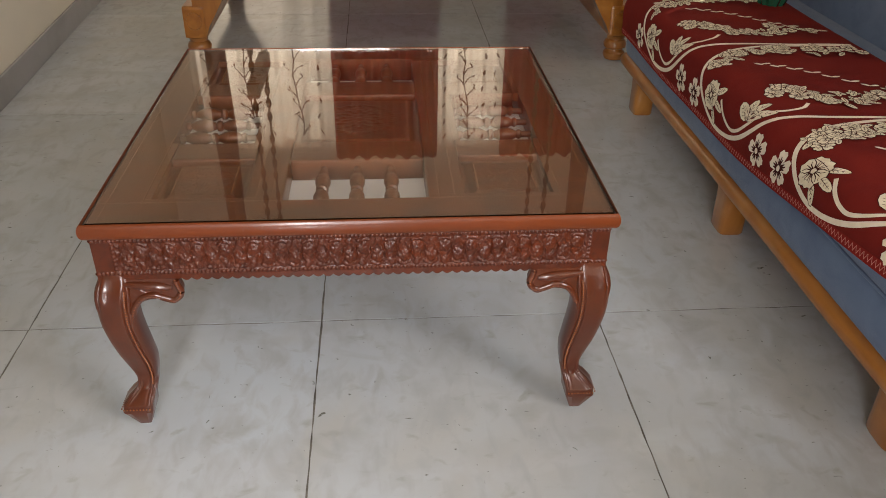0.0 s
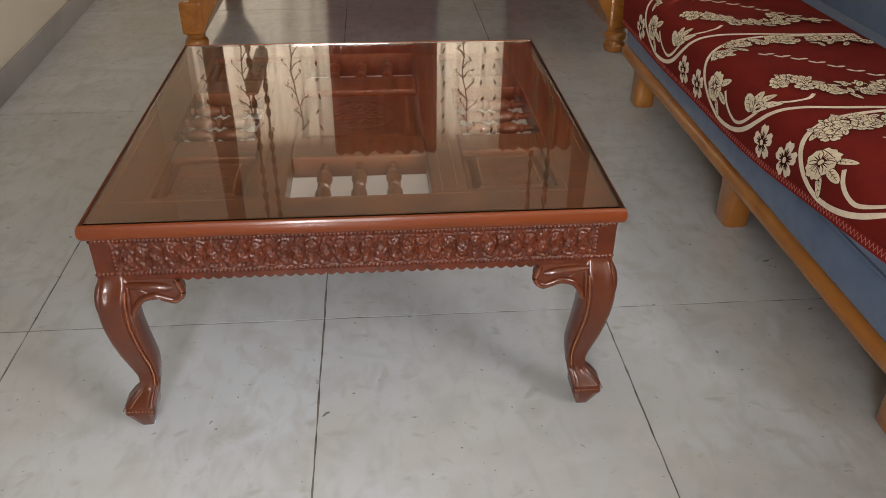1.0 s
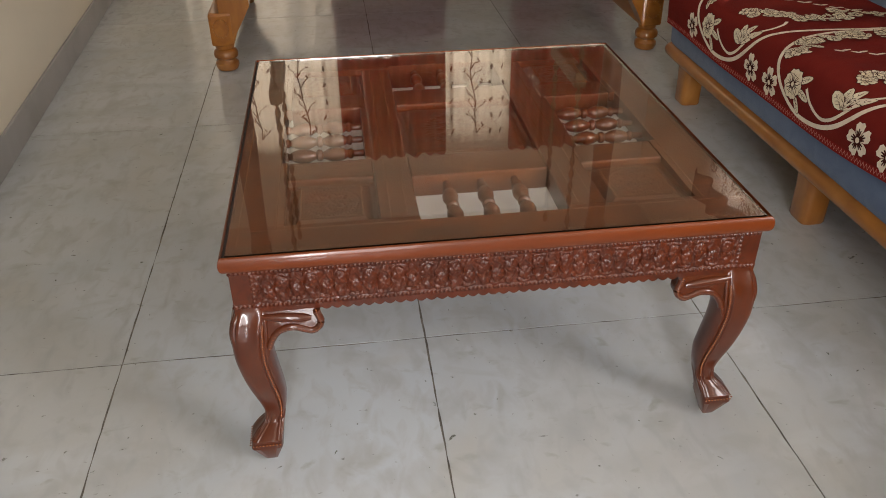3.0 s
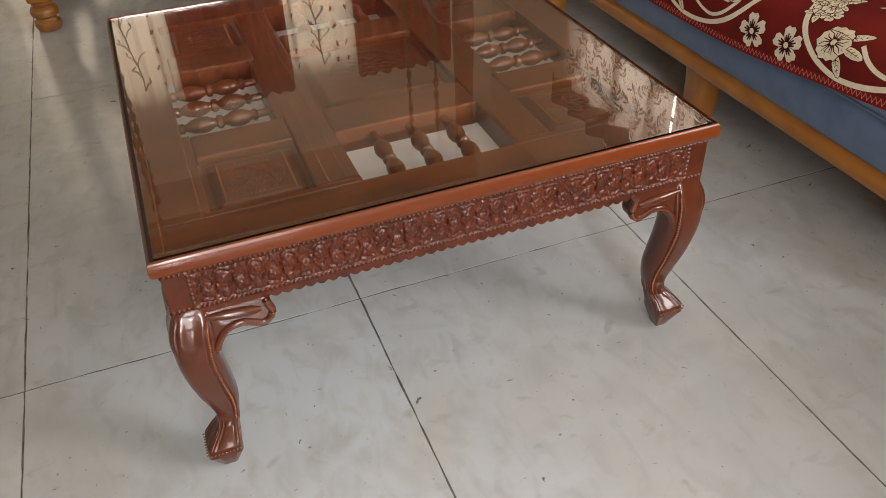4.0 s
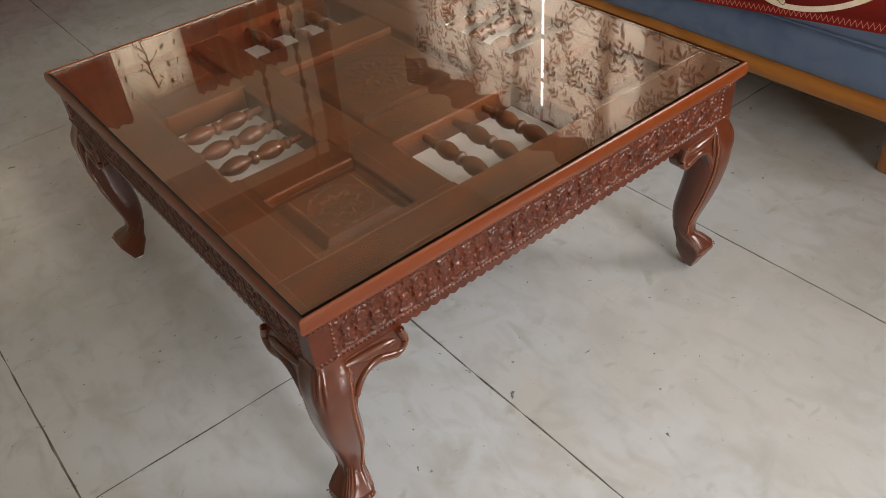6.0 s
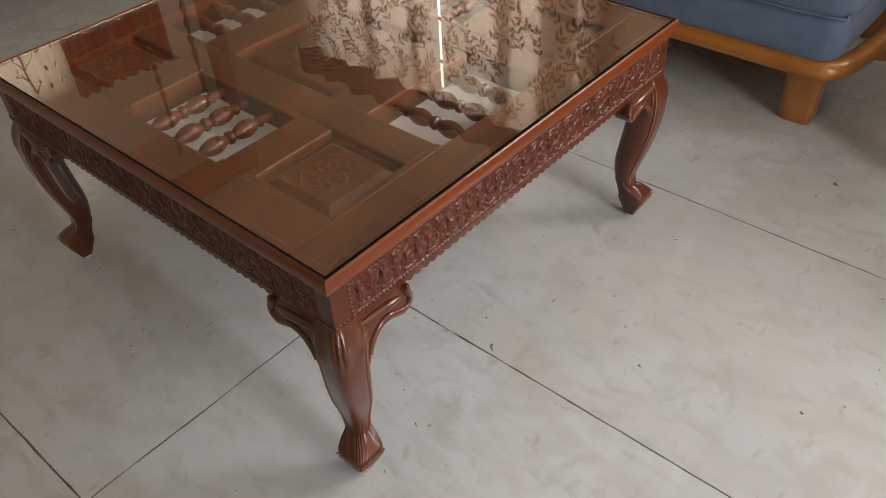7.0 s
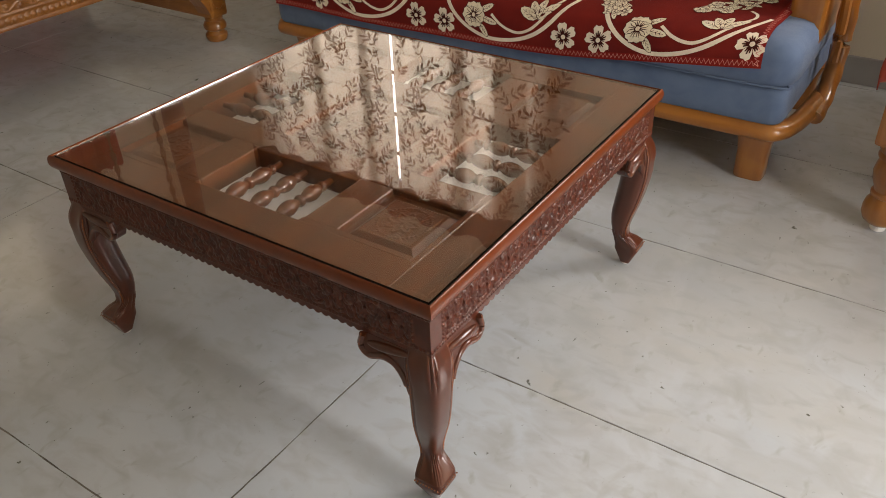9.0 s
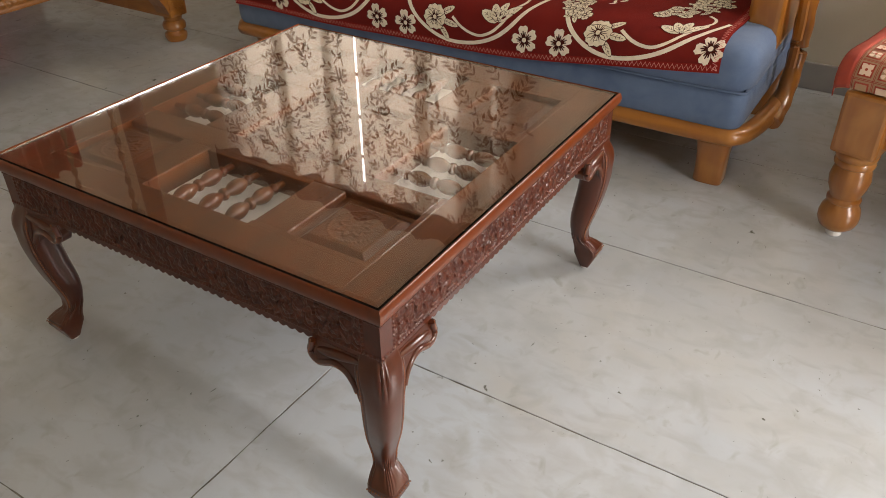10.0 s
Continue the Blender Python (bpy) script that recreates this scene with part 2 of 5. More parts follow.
def box(lo, hi, bevel=0.0, segments=2, bm=None):
    out = bm or bmesh.new()
    piece = bmesh.new()
    bmesh.ops.create_cube(piece, size=1.0)
    for v in piece.verts:
        v.co = Vector([(a + b) / 2 + c * (b - a) for a, b, c in zip(lo, hi, v.co)])
    if bevel:
        bmesh.ops.bevel(piece, geom=piece.edges[:], offset=bevel, segments=segments, affect="EDGES", profile=0.6)
    if bm is None:
        out.free()
        return piece
    me = bpy.data.meshes.new("tmp")
    piece.to_mesh(me)
    piece.free()
    out.from_mesh(me)
    bpy.data.meshes.remove(me)
    return out


def lathe(profile, seg=24, axis="z", at=(0, 0, 0)):
    """Turns (radius, height) pairs about an axis, capped at both ends."""
    bm = bmesh.new()
    rings = []
    for r, h in profile:
        ring = []
        for k in range(seg):
            a = 2 * math.pi * k / seg
            c, s = max(r, 1e-4) * math.cos(a), max(r, 1e-4) * math.sin(a)
            co = {"z": (c, s, h), "x": (h, c, s), "y": (c, h, s)}[axis]
            ring.append(bm.verts.new((co[0] + at[0], co[1] + at[1], co[2] + at[2])))
        rings.append(ring)
    for a, b in zip(rings, rings[1:]):
        for k in range(seg):
            bm.faces.new((a[k], a[(k + 1) % seg], b[(k + 1) % seg], b[k]))
    bm.faces.new(rings[0])
    bm.faces.new(rings[-1])
    return bm


def smooth_path(points, steps):
    """A Catmull-Rom line through the points."""
    pts = [np.array(p, float) for p in points]
    pts = [2 * pts[0] - pts[1]] + pts + [2 * pts[-1] - pts[-2]]
    out = []
    for i in range(1, len(pts) - 2):
        a, b, c, d = pts[i - 1:i + 3]
        for k in range(steps):
            t = k / steps
            out.append(0.5 * (2 * b + (c - a) * t + (2 * a - 5 * b + 4 * c - d) * t * t + (3 * b - a - 3 * c + d) * t ** 3))
    out.append(pts[-2])
    return out


def tube(points, radii, seg=10, flat=1.0, bm=None):
    """A round bar along points; flat squeezes it along the second cross direction."""
    bm = bm or bmesh.new()
    pts = [Vector(p) for p in points]
    if not hasattr(radii, "__len__"):
        radii = [radii] * len(pts)
    rings = []
    for i, p in enumerate(pts):
        way = (pts[min(i + 1, len(pts) - 1)] - pts[max(i - 1, 0)]).normalized()
        side = way.cross(Vector((0, 0, 1)))
        side = side.normalized() if side.length > 1e-3 else Vector((1, 0, 0))
        up = side.cross(way).normalized()
        rings.append([bm.verts.new(p + radii[i] * (math.cos(a) * side + flat * math.sin(a) * up)) for a in [2 * math.pi * k / seg for k in range(seg)]])
    for a, b in zip(rings, rings[1:]):
        for k in range(seg):
            bm.faces.new((a[k], a[(k + 1) % seg], b[(k + 1) % seg], b[k]))
    bm.faces.new(rings[0][::-1])
    bm.faces.new(rings[-1])
    return bm


def prism(outline, thick, place):
    """Extrudes a flat outline; place maps (u, v, depth 0..1) to a point."""
    bm = bmesh.new()
    rows = [[bm.verts.new(place(u, v, k)) for u, v in outline] for k in (0, 1)]
    n = len(outline)
    bm.faces.new(rows[0])
    bm.faces.new(rows[1][::-1])
    for i in range(n):
        bm.faces.new((rows[0][i], rows[0][(i + 1) % n], rows[1][(i + 1) % n], rows[1][i]))
    return bm


def sheet(name, f, nu, nv, mat, thick=0.0):
    """A smooth sheet of cloth from f(u, v), closed to a thin slab where thick is given."""
    verts = [f(i / nu, j / nv, 0.0) for j in range(nv + 1) for i in range(nu + 1)]
    faces = [(j * (nu + 1) + i, j * (nu + 1) + i + 1, (j + 1) * (nu + 1) + i + 1, (j + 1) * (nu + 1) + i) for j in range(nv) for i in range(nu)]
    if thick:
        n = len(verts)
        verts += [f(i / nu, j / nv, thick) for j in range(nv + 1) for i in range(nu + 1)]
        faces += [tuple(n + k for k in q[::-1]) for q in faces]
        rim = [i for i in range(nu + 1)] + [j * (nu + 1) + nu for j in range(1, nv + 1)]
        rim += [nv * (nu + 1) + i for i in range(nu - 1, -1, -1)] + [j * (nu + 1) for j in range(nv - 1, 0, -1)]
        faces += [(rim[k], n + rim[k], n + rim[(k + 1) % len(rim)], rim[(k + 1) % len(rim)]) for k in range(len(rim))]
    return mesh_from(name, verts, faces, mat, smooth=True)


def bead_row(name, points, radius, mat, parent):
    """Small half-round beads, one at each point."""
    verts, faces = [], []
    for p in points:
        n = len(verts)
        x, y, z = p
        r = radius
        verts += [(x + r, y, z), (x, y + r, z), (x - r, y, z), (x, y - r, z), (x, y, z + r), (x, y, z - r)]
        faces += [(n, n + 1, n + 4), (n + 1, n + 2, n + 4), (n + 2, n + 3, n + 4), (n + 3, n, n + 4), (n + 1, n, n + 5), (n + 2, n + 1, n + 5), (n + 3, n + 2, n + 5), (n, n + 3, n + 5)]
    return tagged(part(name, mesh_from(name, verts, faces, mat, smooth=True), mat, parent), kind="stuff")


# ---- the room ----
X0, X1, Y0, Y1, H = -2.55, 2.35, -2.65, 4.05, 2.75


def wall(name, axis, at, thick, a0, a1, holes, z1=H, label="cream painted plaster wall"):
    """A wall across an axis, with holes (a0, a1, z0, z1) right through it, made of butted blocks."""
    bm = bmesh.new()
    cuts = sorted(holes)
    spans, edge = [], a0
    for h0, h1, b, t in cuts:
        spans.append((edge, h0, 0, z1))
        if b > 0:
            spans.append((h0, h1, 0, b))
        spans.append((h0, h1, t, z1))
        edge = h1
    spans.append((edge, a1, 0, z1))
    for s0, s1, b, t in spans:
        lo, hi = ((at, s0, b), (at + thick, s1, t)) if axis == "x" else ((s0, at, b), (s1, at + thick, t))
        box(lo, hi, bm=bm)
    return tagged(part(name, bm, WALL), label, "wall", kind="structure")


wall("wall_north", "y", Y1, 0.15, X0 - 0.15, X1 + 0.15, [(-0.68, 0.22, 0.1, 2.15), (0.86, 1.38, 0.85, 2.15)])
wall("wall_east", "x", X1, 0.15, Y0, Y1, [(-2.35, -1.1, 1.0, 2.16), (1.05, 2.8, 0.85, 2.05)])
# unseen wall, its door opening narrowed to bound the light on the floor
wall("wall_south", "y", Y0 - 0.15, 0.15, X0 - 0.15, X1 + 0.15, [(-0.15, 0.62, 0.0, 2.15)])
wall("wall_west", "x", X0 - 0.15, 0.15, Y0, Y1, [])
part_wall = box((-1.02, 1.0, 0), (-0.872, Y1, H))


def skew(bm):
    """The partition stands a little askew to the slabs."""
    for v in bm.verts:
        v.co.x -= 0.048 * (v.co.y - 1.68)
    return bm


skew(part_wall)
tagged(part("wall_partition", part_wall, WALL), "cream painted wall with a grey skirting", "wall", kind="structure")
tagged(part("ceiling", box((X0, Y0, H), (X1, Y1, H + 0.1)), CEILING), "plain white painted ceiling", "ceiling", kind="structure")
for nm, lo, hi in (("baseboard_2", (X1 - 0.012, Y0, 0.0), (X1, Y1, 0.10)),
                   ("baseboard_3", (-0.873, Y1 - 0.012, 0.0), (X1 - 0.012, Y1, 0.10)), ("baseboard_4", (-0.99, 0.988, 0.0), (-0.83, 1.0, 0.10))):
    tagged(part(nm, box(lo, hi, 0.003, 1), SKIRT), "grey stone skirting along the wall", "baseboard", kind="structure")


tagged(part("baseboard_1", skew(box((-0.872, 1.0, 0.0), (-0.860, Y1 - 0.012, 0.105), 0.003, 1)), SKIRT), "grey stone skirting along the partition", "baseboard", kind="structure")


def window(name, axis, at, a0, a1, z0, z1, bars, label):
    """Wooden frame in the wall with glass panes and upright and cross bars."""
    frame_ob = new(name)
    tagged(frame_ob, label, "window", kind="structure")
    mk = lambda lo, hi: box((at + lo[2], lo[0], lo[1]), (at + hi[2], hi[0], hi[1]), 0.004, 1) if axis == "x" else box((lo[0], at + lo[2], lo[1]), (hi[0], at + hi[2], hi[1]), 0.004, 1)
    w = 0.05
    for lo, hi in (((a0, z0, 0.04), (a0 + w, z1, 0.1)), ((a1 - w, z0, 0.04), (a1, z1, 0.1)), ((a0 + w, z0, 0.04), (a1 - w, z0 + w, 0.1)), ((a0 + w, z1 - w, 0.04), (a1 - w, z1, 0.1))):
        part("window_frame", mk(lo, hi), WOOD_DARK, frame_ob)
    for k in range(1, bars):
        z = z0 + (z1 - z0) * k / bars
        part("window_bar", mk((a0 + w, z - 0.008, 0.06), (a1 - w, z + 0.008, 0.08)), WOOD_DARK, frame_ob)
    return frame_ob


window("window_1", "y", Y1, -0.68, 0.22, 0.1, 2.15, 7, "tall barred window behind white twig-print sheers")
window("window_2", "y", Y1, 0.86, 1.38, 0.85, 2.15, 5, "small barred window behind a white twig-print sheer")
window("window_3", "x", X1, 1.05, 2.8, 0.85, 2.05, 5, "wide barred window behind leaf-print curtains")


# ---- coffee table ----
W, D, TOP = 0.914, 0.93, 0.461
table = thing("coffee_table", (W / 2, D / 2, 0), "carved reddish wooden coffee table, glass-topped, on curved legs", "coffee table")


def mitre_side(side, profile):
    """One side of a frame with mitred ends; profile is (inset, z)."""
    bm = bmesh.new()
    ends = []
    for e in (0, 1):
        row = []
        for d, z in profile:
            corner = [(d, d), (W - d, d), (W - d, D - d), (d, D - d)][(side + e) % 4]
            row.append(bm.verts.new((corner[0], corner[1], z)))
        ends.append(row)
    n = len(profile)
    for i in range(n):
        bm.faces.new((ends[0][i], ends[0][(i + 1) % n], ends[1][(i + 1) % n], ends[1][i]))
    bm.faces.new(ends[0])
    bm.faces.new(ends[1][::-1])
    return bm


RIM = [(0.0055, TOP)] + [(0.0055 * (1 - math.cos(q)) if q > 0 else 0.010 * (1 - math.cos(q)), TOP - 0.0150 + (0.0150 if q > 0 else 0.0160) * math.sin(q)) for q in [math.pi / 2 * k / 8 for k in range(7, -9, -1)]] + [(0.045, TOP - 0.031), (0.045, TOP - 0.030), (0.0108, TOP - 0.0300), (0.0108, TOP - 0.0260), (0.0055, TOP - 0.0200), (0.0055, TOP - 0.012)]
for k in range(4):
    part("rim_rail", mitre_side(k, RIM), WOOD_RIM, table, "polished orange-brown edge rail", smooth=True)

# the wooden top under the glass: border, cross bars, sunk corner panels, spindle openings
BT = TOP - 0.0085
CX, CY = (0.100, 0.260, 0.328, 0.586, 0.654, 0.814), (0.100, 0.260, 0.336, 0.594, 0.670, 0.830)
OE, SH = 0.088, 0.012
for lo, hi in (((0.006, 0.006), (W - 0.006, OE)), ((0.006, D - OE), (W - 0.006, D - 0.006)), ((0.006, OE), (OE, D - OE)), ((W - OE, OE), (W - 0.006, D - OE))):
    part("border_board", box((*lo, BT - 0.0212), (*hi, BT), 0.0006, 1), WOOD_TOP, table)
for lo, hi in (((OE, OE), (CX[2], CY[0])), ((CX[3], OE), (W - OE, CY[0])), ((OE, CY[5]), (CX[2], D - OE)), ((CX[3], CY[5]), (W - OE, D - OE)),
               ((OE, CY[0]), (CX[0], CY[2])), ((OE, CY[3]), (CX[0], CY[5])), ((CX[5], CY[0]), (W - OE, CY[2])), ((CX[5], CY[3]), (W - OE, CY[5]))):
    part("border_fillet", box((*lo, BT - 0.0212), (*hi, BT), 0.0006, 1), WOOD_TOP, table)
for lo, hi in (((0.05, 0.05), (W - 0.05, OE)), ((0.05, D - OE), (W - 0.05, D - 0.05)), ((0.05, OE), (OE, D - OE)), ((W - OE, OE), (W - 0.05, D - OE))):
    part("under_rail", box((*lo, BT - 0.056), (*hi, BT - 0.0213)), WOOD_TOP, table)
for i in (1, 3):
    part("cross_bar", box((CX[i], CY[0], BT - 0.056), (CX[i + 1], CY[5], BT - 0.001), 0.005, 3), WOOD_TOP, table)
    for x0, x1 in ((CX[0], CX[1]), (CX[2], CX[3]), (CX[4], CX[5])):
        a, b = (CY[i] - (SH if i == 1 and x0 == CX[2] else 0), CY[i + 1] + (SH if i == 3 and x0 == CX[2] else 0))
        part("cross_bar", box((x0, a, BT - 0.056), (x1, b, BT - 0.001), 0.005, 3), WOOD_TOP, table)
for x0, x1 in ((CX[1] - SH, CX[1] + 0.004), (CX[4] - 0.004, CX[4] + SH)):
    part("opening_edge", box((x0, CY[2], BT - 0.056), (x1, CY[3], BT - 0.0015), 0.003, 2), WOOD_TOP, table)


def carved_plate(x0, y0, x1, y1, rise, petals):
    """A sunk panel with a raised bevelled field and a carved medallion, as one relief."""
    n = 110
    verts, faces = [], []
    cx, cy = (x0 + x1) / 2, (y0 + y1) / 2
    for j in range(n + 1):
        for i in range(n + 1):
            x, y = x0 + (x1 - x0) * i / n, y0 + (y1 - y0) * j / n
            edge = min(x - x0, x1 - x, y - y0, y1 - y)
            h = min(max((edge - 0.010) / 0.014, 0), 1) * rise - min(edge, 0.004) * 0.6
            r, a = math.hypot(x - cx, y - cy), math.atan2(y - cy, x - cx)
            size = min(x1 - x0, y1 - y0)
            rho = r / (size * 0.30)
            wave = 0.5 + 0.5 * math.cos(petals * a)
            if rho < 1.12:
                ring = math.exp(-((rho - 0.98) / 0.05) ** 2) * 0.0017 * (0.55 + 0.45 * math.cos(40 * a))
                petal = math.exp(-((rho - 0.42 - 0.22 * wave) / 0.07) ** 2) * 0.0019
                inner = math.exp(-((rho - 0.26) / 0.07) ** 2) * 0.0011 * (0.5 + 0.5 * math.cos(9 * a + 1))
                scroll = 0.0007 * math.sin(620 * x + 3 * math.sin(400 * y)) * math.sin(560 * y + 2 * math.sin(380 * x)) * min(1.0, rho * 2)
                h += ring + petal + inner + scroll + math.exp(-(rho / 0.10) ** 2) * 0.0018
            verts.append((x, y, BT - 0.0135 + h))
    for j in range(n):
        for i in range(n):
            k = j * (n + 1) + i
            faces.append((k, k + 1, k + n + 2, k + n + 1))
    return mesh_from("raised_panel", verts, faces, WOOD_TOP, smooth=True)


for a, b in ((0, 0), (0, 4), (4, 0), (4, 4)):
    part("raised_panel", carved_plate(CX[a], CY[b], CX[a + 1], CY[b + 1], 0.0095, 8), WOOD_TOP, table)
part("center_panel", carved_plate(CX[2], CY[2], CX[3], CY[3], 0.0095, 12), WOOD_TOP, table)

SPINDLE = [(0.004, 0), (0.0095, 0.001), (0.0095, 0.008), (0.0065, 0.011), (0.0075, 0.014), (0.0115, 0.021), (0.0145, 0.031), (0.0155, 0.041), (0.0135, 0.051), (0.0095, 0.059), (0.0075, 0.064), (0.0115, 0.067), (0.0125, 0.071), (0.0115, 0.075), (0.0075, 0.078),
           (0.0095, 0.083), (0.0135, 0.091), (0.0155, 0.101), (0.0145, 0.111), (0.0115, 0.120), (0.0075, 0.126), (0.0105, 0.130), (0.0110, 0.134), (0.0070, 0.138), (0.0070, 0.158), (0.004, 0.160)]
HOLES = ((CX[2], CX[3], OE, CY[1] - SH, "y"), (CX[2], CX[3], CY[4] + SH, D - OE, "y"), (OE, CX[1] - SH, CY[2], CY[3], "x"), (CX[4] + SH, W - OE, CY[2], CY[3], "x"))
for x0, x1, y0, y1, _ in HOLES:
    low = 0.058 if y0 > 0.6 else 0.0432
    part("backing_board", box((x0 - 0.002, y0 - 0.002, BT - low - 0.008), (x1 + 0.002, y1 + 0.002, BT - low)), LAMINATE, table, "white laminate board under the spindles")
for cx0, cx1, cy0, cy1, axis in HOLES:
    for k in (1, 2, 3):
        at = (cx0 + (cx1 - cx0) * k / 4, cy0, BT - 0.019) if axis == "y" else (cx0, cy0 + (cy1 - cy0) * k / 4, BT - 0.019)
        part("spindle", lathe([(r * 0.96, q) for r, q in SPINDLE], 16, axis, at), WOOD_TOP, table, smooth=True)


def line_points(a, b, step):
    n = max(2, int(math.dist(a, b) / step))
    return [tuple(p + (q - p) * k / n for p, q in zip(a, b)) for k in range(n + 1)]


def rect_points(x0, y0, x1, y1, z, step):
    c = [(x0, y0, z), (x1, y0, z), (x1, y1, z), (x0, y1, z)]
    return [p for k in range(4) for p in line_points(c[k], c[(k + 1) % 4], step)[:-1]]


top_beads = rect_points(0.026, 0.026, W - 0.026, D - 0.026, BT, 0.0076) + rect_points(0.086, 0.086, W - 0.086, D - 0.086, BT, 0.0076)
for a, b in ((0, 0), (0, 4), (4, 0), (4, 4)):
    top_beads += rect_points(CX[a] + 0.027, CY[b] + 0.027, CX[a + 1] - 0.027, CY[b + 1] - 0.027, BT - 0.0040, 0.0055)
for i in (1, 3):
    for off in (0.014, -0.014):
        top_beads += line_points(((CX[i] + CX[i + 1]) / 2 + off, CY[0], BT), ((CX[i] + CX[i + 1]) / 2 + off, CY[5], BT), 0.0105)
        top_beads += line_points((CX[0], (CY[i] + CY[i + 1]) / 2 + off, BT), (CX[5], (CY[i] + CY[i + 1]) / 2 + off, BT), 0.0105)
for i in (1, 3):
    for k in range(30):
        for mx, my in (((CX[i] + CX[i + 1]) / 2, CY[0] + 0.012 + 0.0243 * k), (CX[0] + 0.012 + 0.0238 * k, (CY[i] + CY[i + 1]) / 2)):
            top_beads += [(mx + 0.0055 * math.cos(a), my + 0.0055 * math.sin(a), BT - 0.0016) for a in [2 * math.pi * q / 4 + k for q in range(4)]]
bead_row("bead_trim", top_beads, 0.0016, BEAD, table)
leg_beads = []

# strips added only to darken the gap, where shade would fall
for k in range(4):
    part("gap_shade_strip", mitre_side(k, [(0.0057, BT + 0.0002), (0.0057, BT + 0.0030), (0.0112, BT + 0.0030), (0.0112, BT + 0.0002)]), GAP_SHADE, table, "black strip added for the shade in the gap round the glass")
glass = part("glass_top", box((0.0114, 0.0114, TOP - 0.0066), (W - 0.0114, D - 0.0114, TOP - 0.0008)), GLASS, table, "clear glass sheet")
glass.visible_shadow = False


def relief(u, w, length):
    """Height of the carving on an apron, u along it and w down from its top: bead rows, and a winding stem with a flower in each bend."""
    h = 0.0
    for row in (0.0045, 0.0605):
        d = math.hypot((u % 0.0070) - 0.0035, w - row)
        h += 0.0026 * max(0.0, 1 - (d / 0.0028) ** 2) ** 0.5
    out = abs(u - length / 2)
    if out > length / 2 - 0.040:
        if abs(out - (length / 2 - 0.034)) < 0.003 and 0.005 < w < 0.060:
            d = math.hypot(abs(out - (length / 2 - 0.034)), (w % 0.0070) - 0.0035)
            h += 0.0026 * max(0.0, 1 - (d / 0.0028) ** 2) ** 0.5
        return h
    if not 0.0080 < w < 0.0570:
        return h
    half = 0.0235
    u += 0.0009 * math.sin(310 * w + 40 * u)
    w += 0.0008 * math.sin(260 * u)
    s = (u - length / 2) / half + 40.0
    k = int(s)
    x, y = (s - k - 0.5) * half, w - 0.0325
    up = 1 if k % 2 else -1
    h = -0.0024 + 0.0005 * math.sin(740 * x + 3 * k) * math.sin(690 * y)
    # the winding stem
    stem = abs(y + up * 0.0150 * math.cos(math.pi * x / half)) / (1 + 0.8 * abs(math.sin(math.pi * x / half)))
    if stem < 0.0022:
        h = max(h, -0.0004 + 0.0012 * (1 - (stem / 0.0022) ** 2) + 0.0006 * math.sin(900 * u))
    # a small blossom outside the bend
    gx, gy = x - 0.0030 * math.sin(1.7 * k), y + up * 0.0185
    r, a = math.hypot(gx, gy), math.atan2(gy, gx)
    if r < 0.0058:
        h = max(h, 0.0022 * (1 - (r / 0.0058) ** 3) * (0.4 + 0.6 * abs(math.cos(2.5 * a + k))))
    # the flower in the bend, with four or five lobes and a round eye
    fx, fy = x - 0.0006 * math.sin(3.1 * k), y - up * 0.0075
    r, a = math.hypot(fx, fy), math.atan2(fy, fx)
    n = 4 + (k // 2) % 2
    reach = 0.0108 * (0.80 + 0.20 * abs(math.cos(n * a / 2 + 0.7 * k)))
    if r < reach:
        h = max(h, 0.0030 * (1 - (r / reach) ** 4) * (0.35 + 0.65 * abs(math.cos(n * a / 2 + 0.7 * k))) + 0.0026 * max(0.0, 1 - (r / 0.0032) ** 2))
    # leaves beside the flower and at its foot
    for lx0, ly0, ang, ln, wd in ((-0.0085, up * 0.0195, 0.5 * up, 0.0065, 0.0030), (0.0085, up * 0.0195, -0.5 * up, 0.0065, 0.0030), (-0.0090, -up * 0.0045, 0.9, 0.0060, 0.0026), (0.0090, -up * 0.0045, -0.9, 0.0060, 0.0026), (0.0, up * 0.0215, 0.0, 0.0050, 0.0026)):
        c, q = math.cos(ang), math.sin(ang)
        lx, ly = (x - lx0) * c + (y - ly0) * q, -(x - lx0) * q + (y - ly0) * c
        d = (lx / ln) ** 2 + (ly / wd) ** 2
        if d < 1:
            h = max(h, -0.0006 + 0.0034 * (1 - d) ** 0.6)
    # a deep chisel slot between two bends
    slot = abs(abs(x) - half / 2)
    if slot < 0.0016 and -0.012 < y * up < 0.017:
        h = min(h, -0.0032 - 0.0010 * math.sin(k * 2.3))
    return 0.62 * h


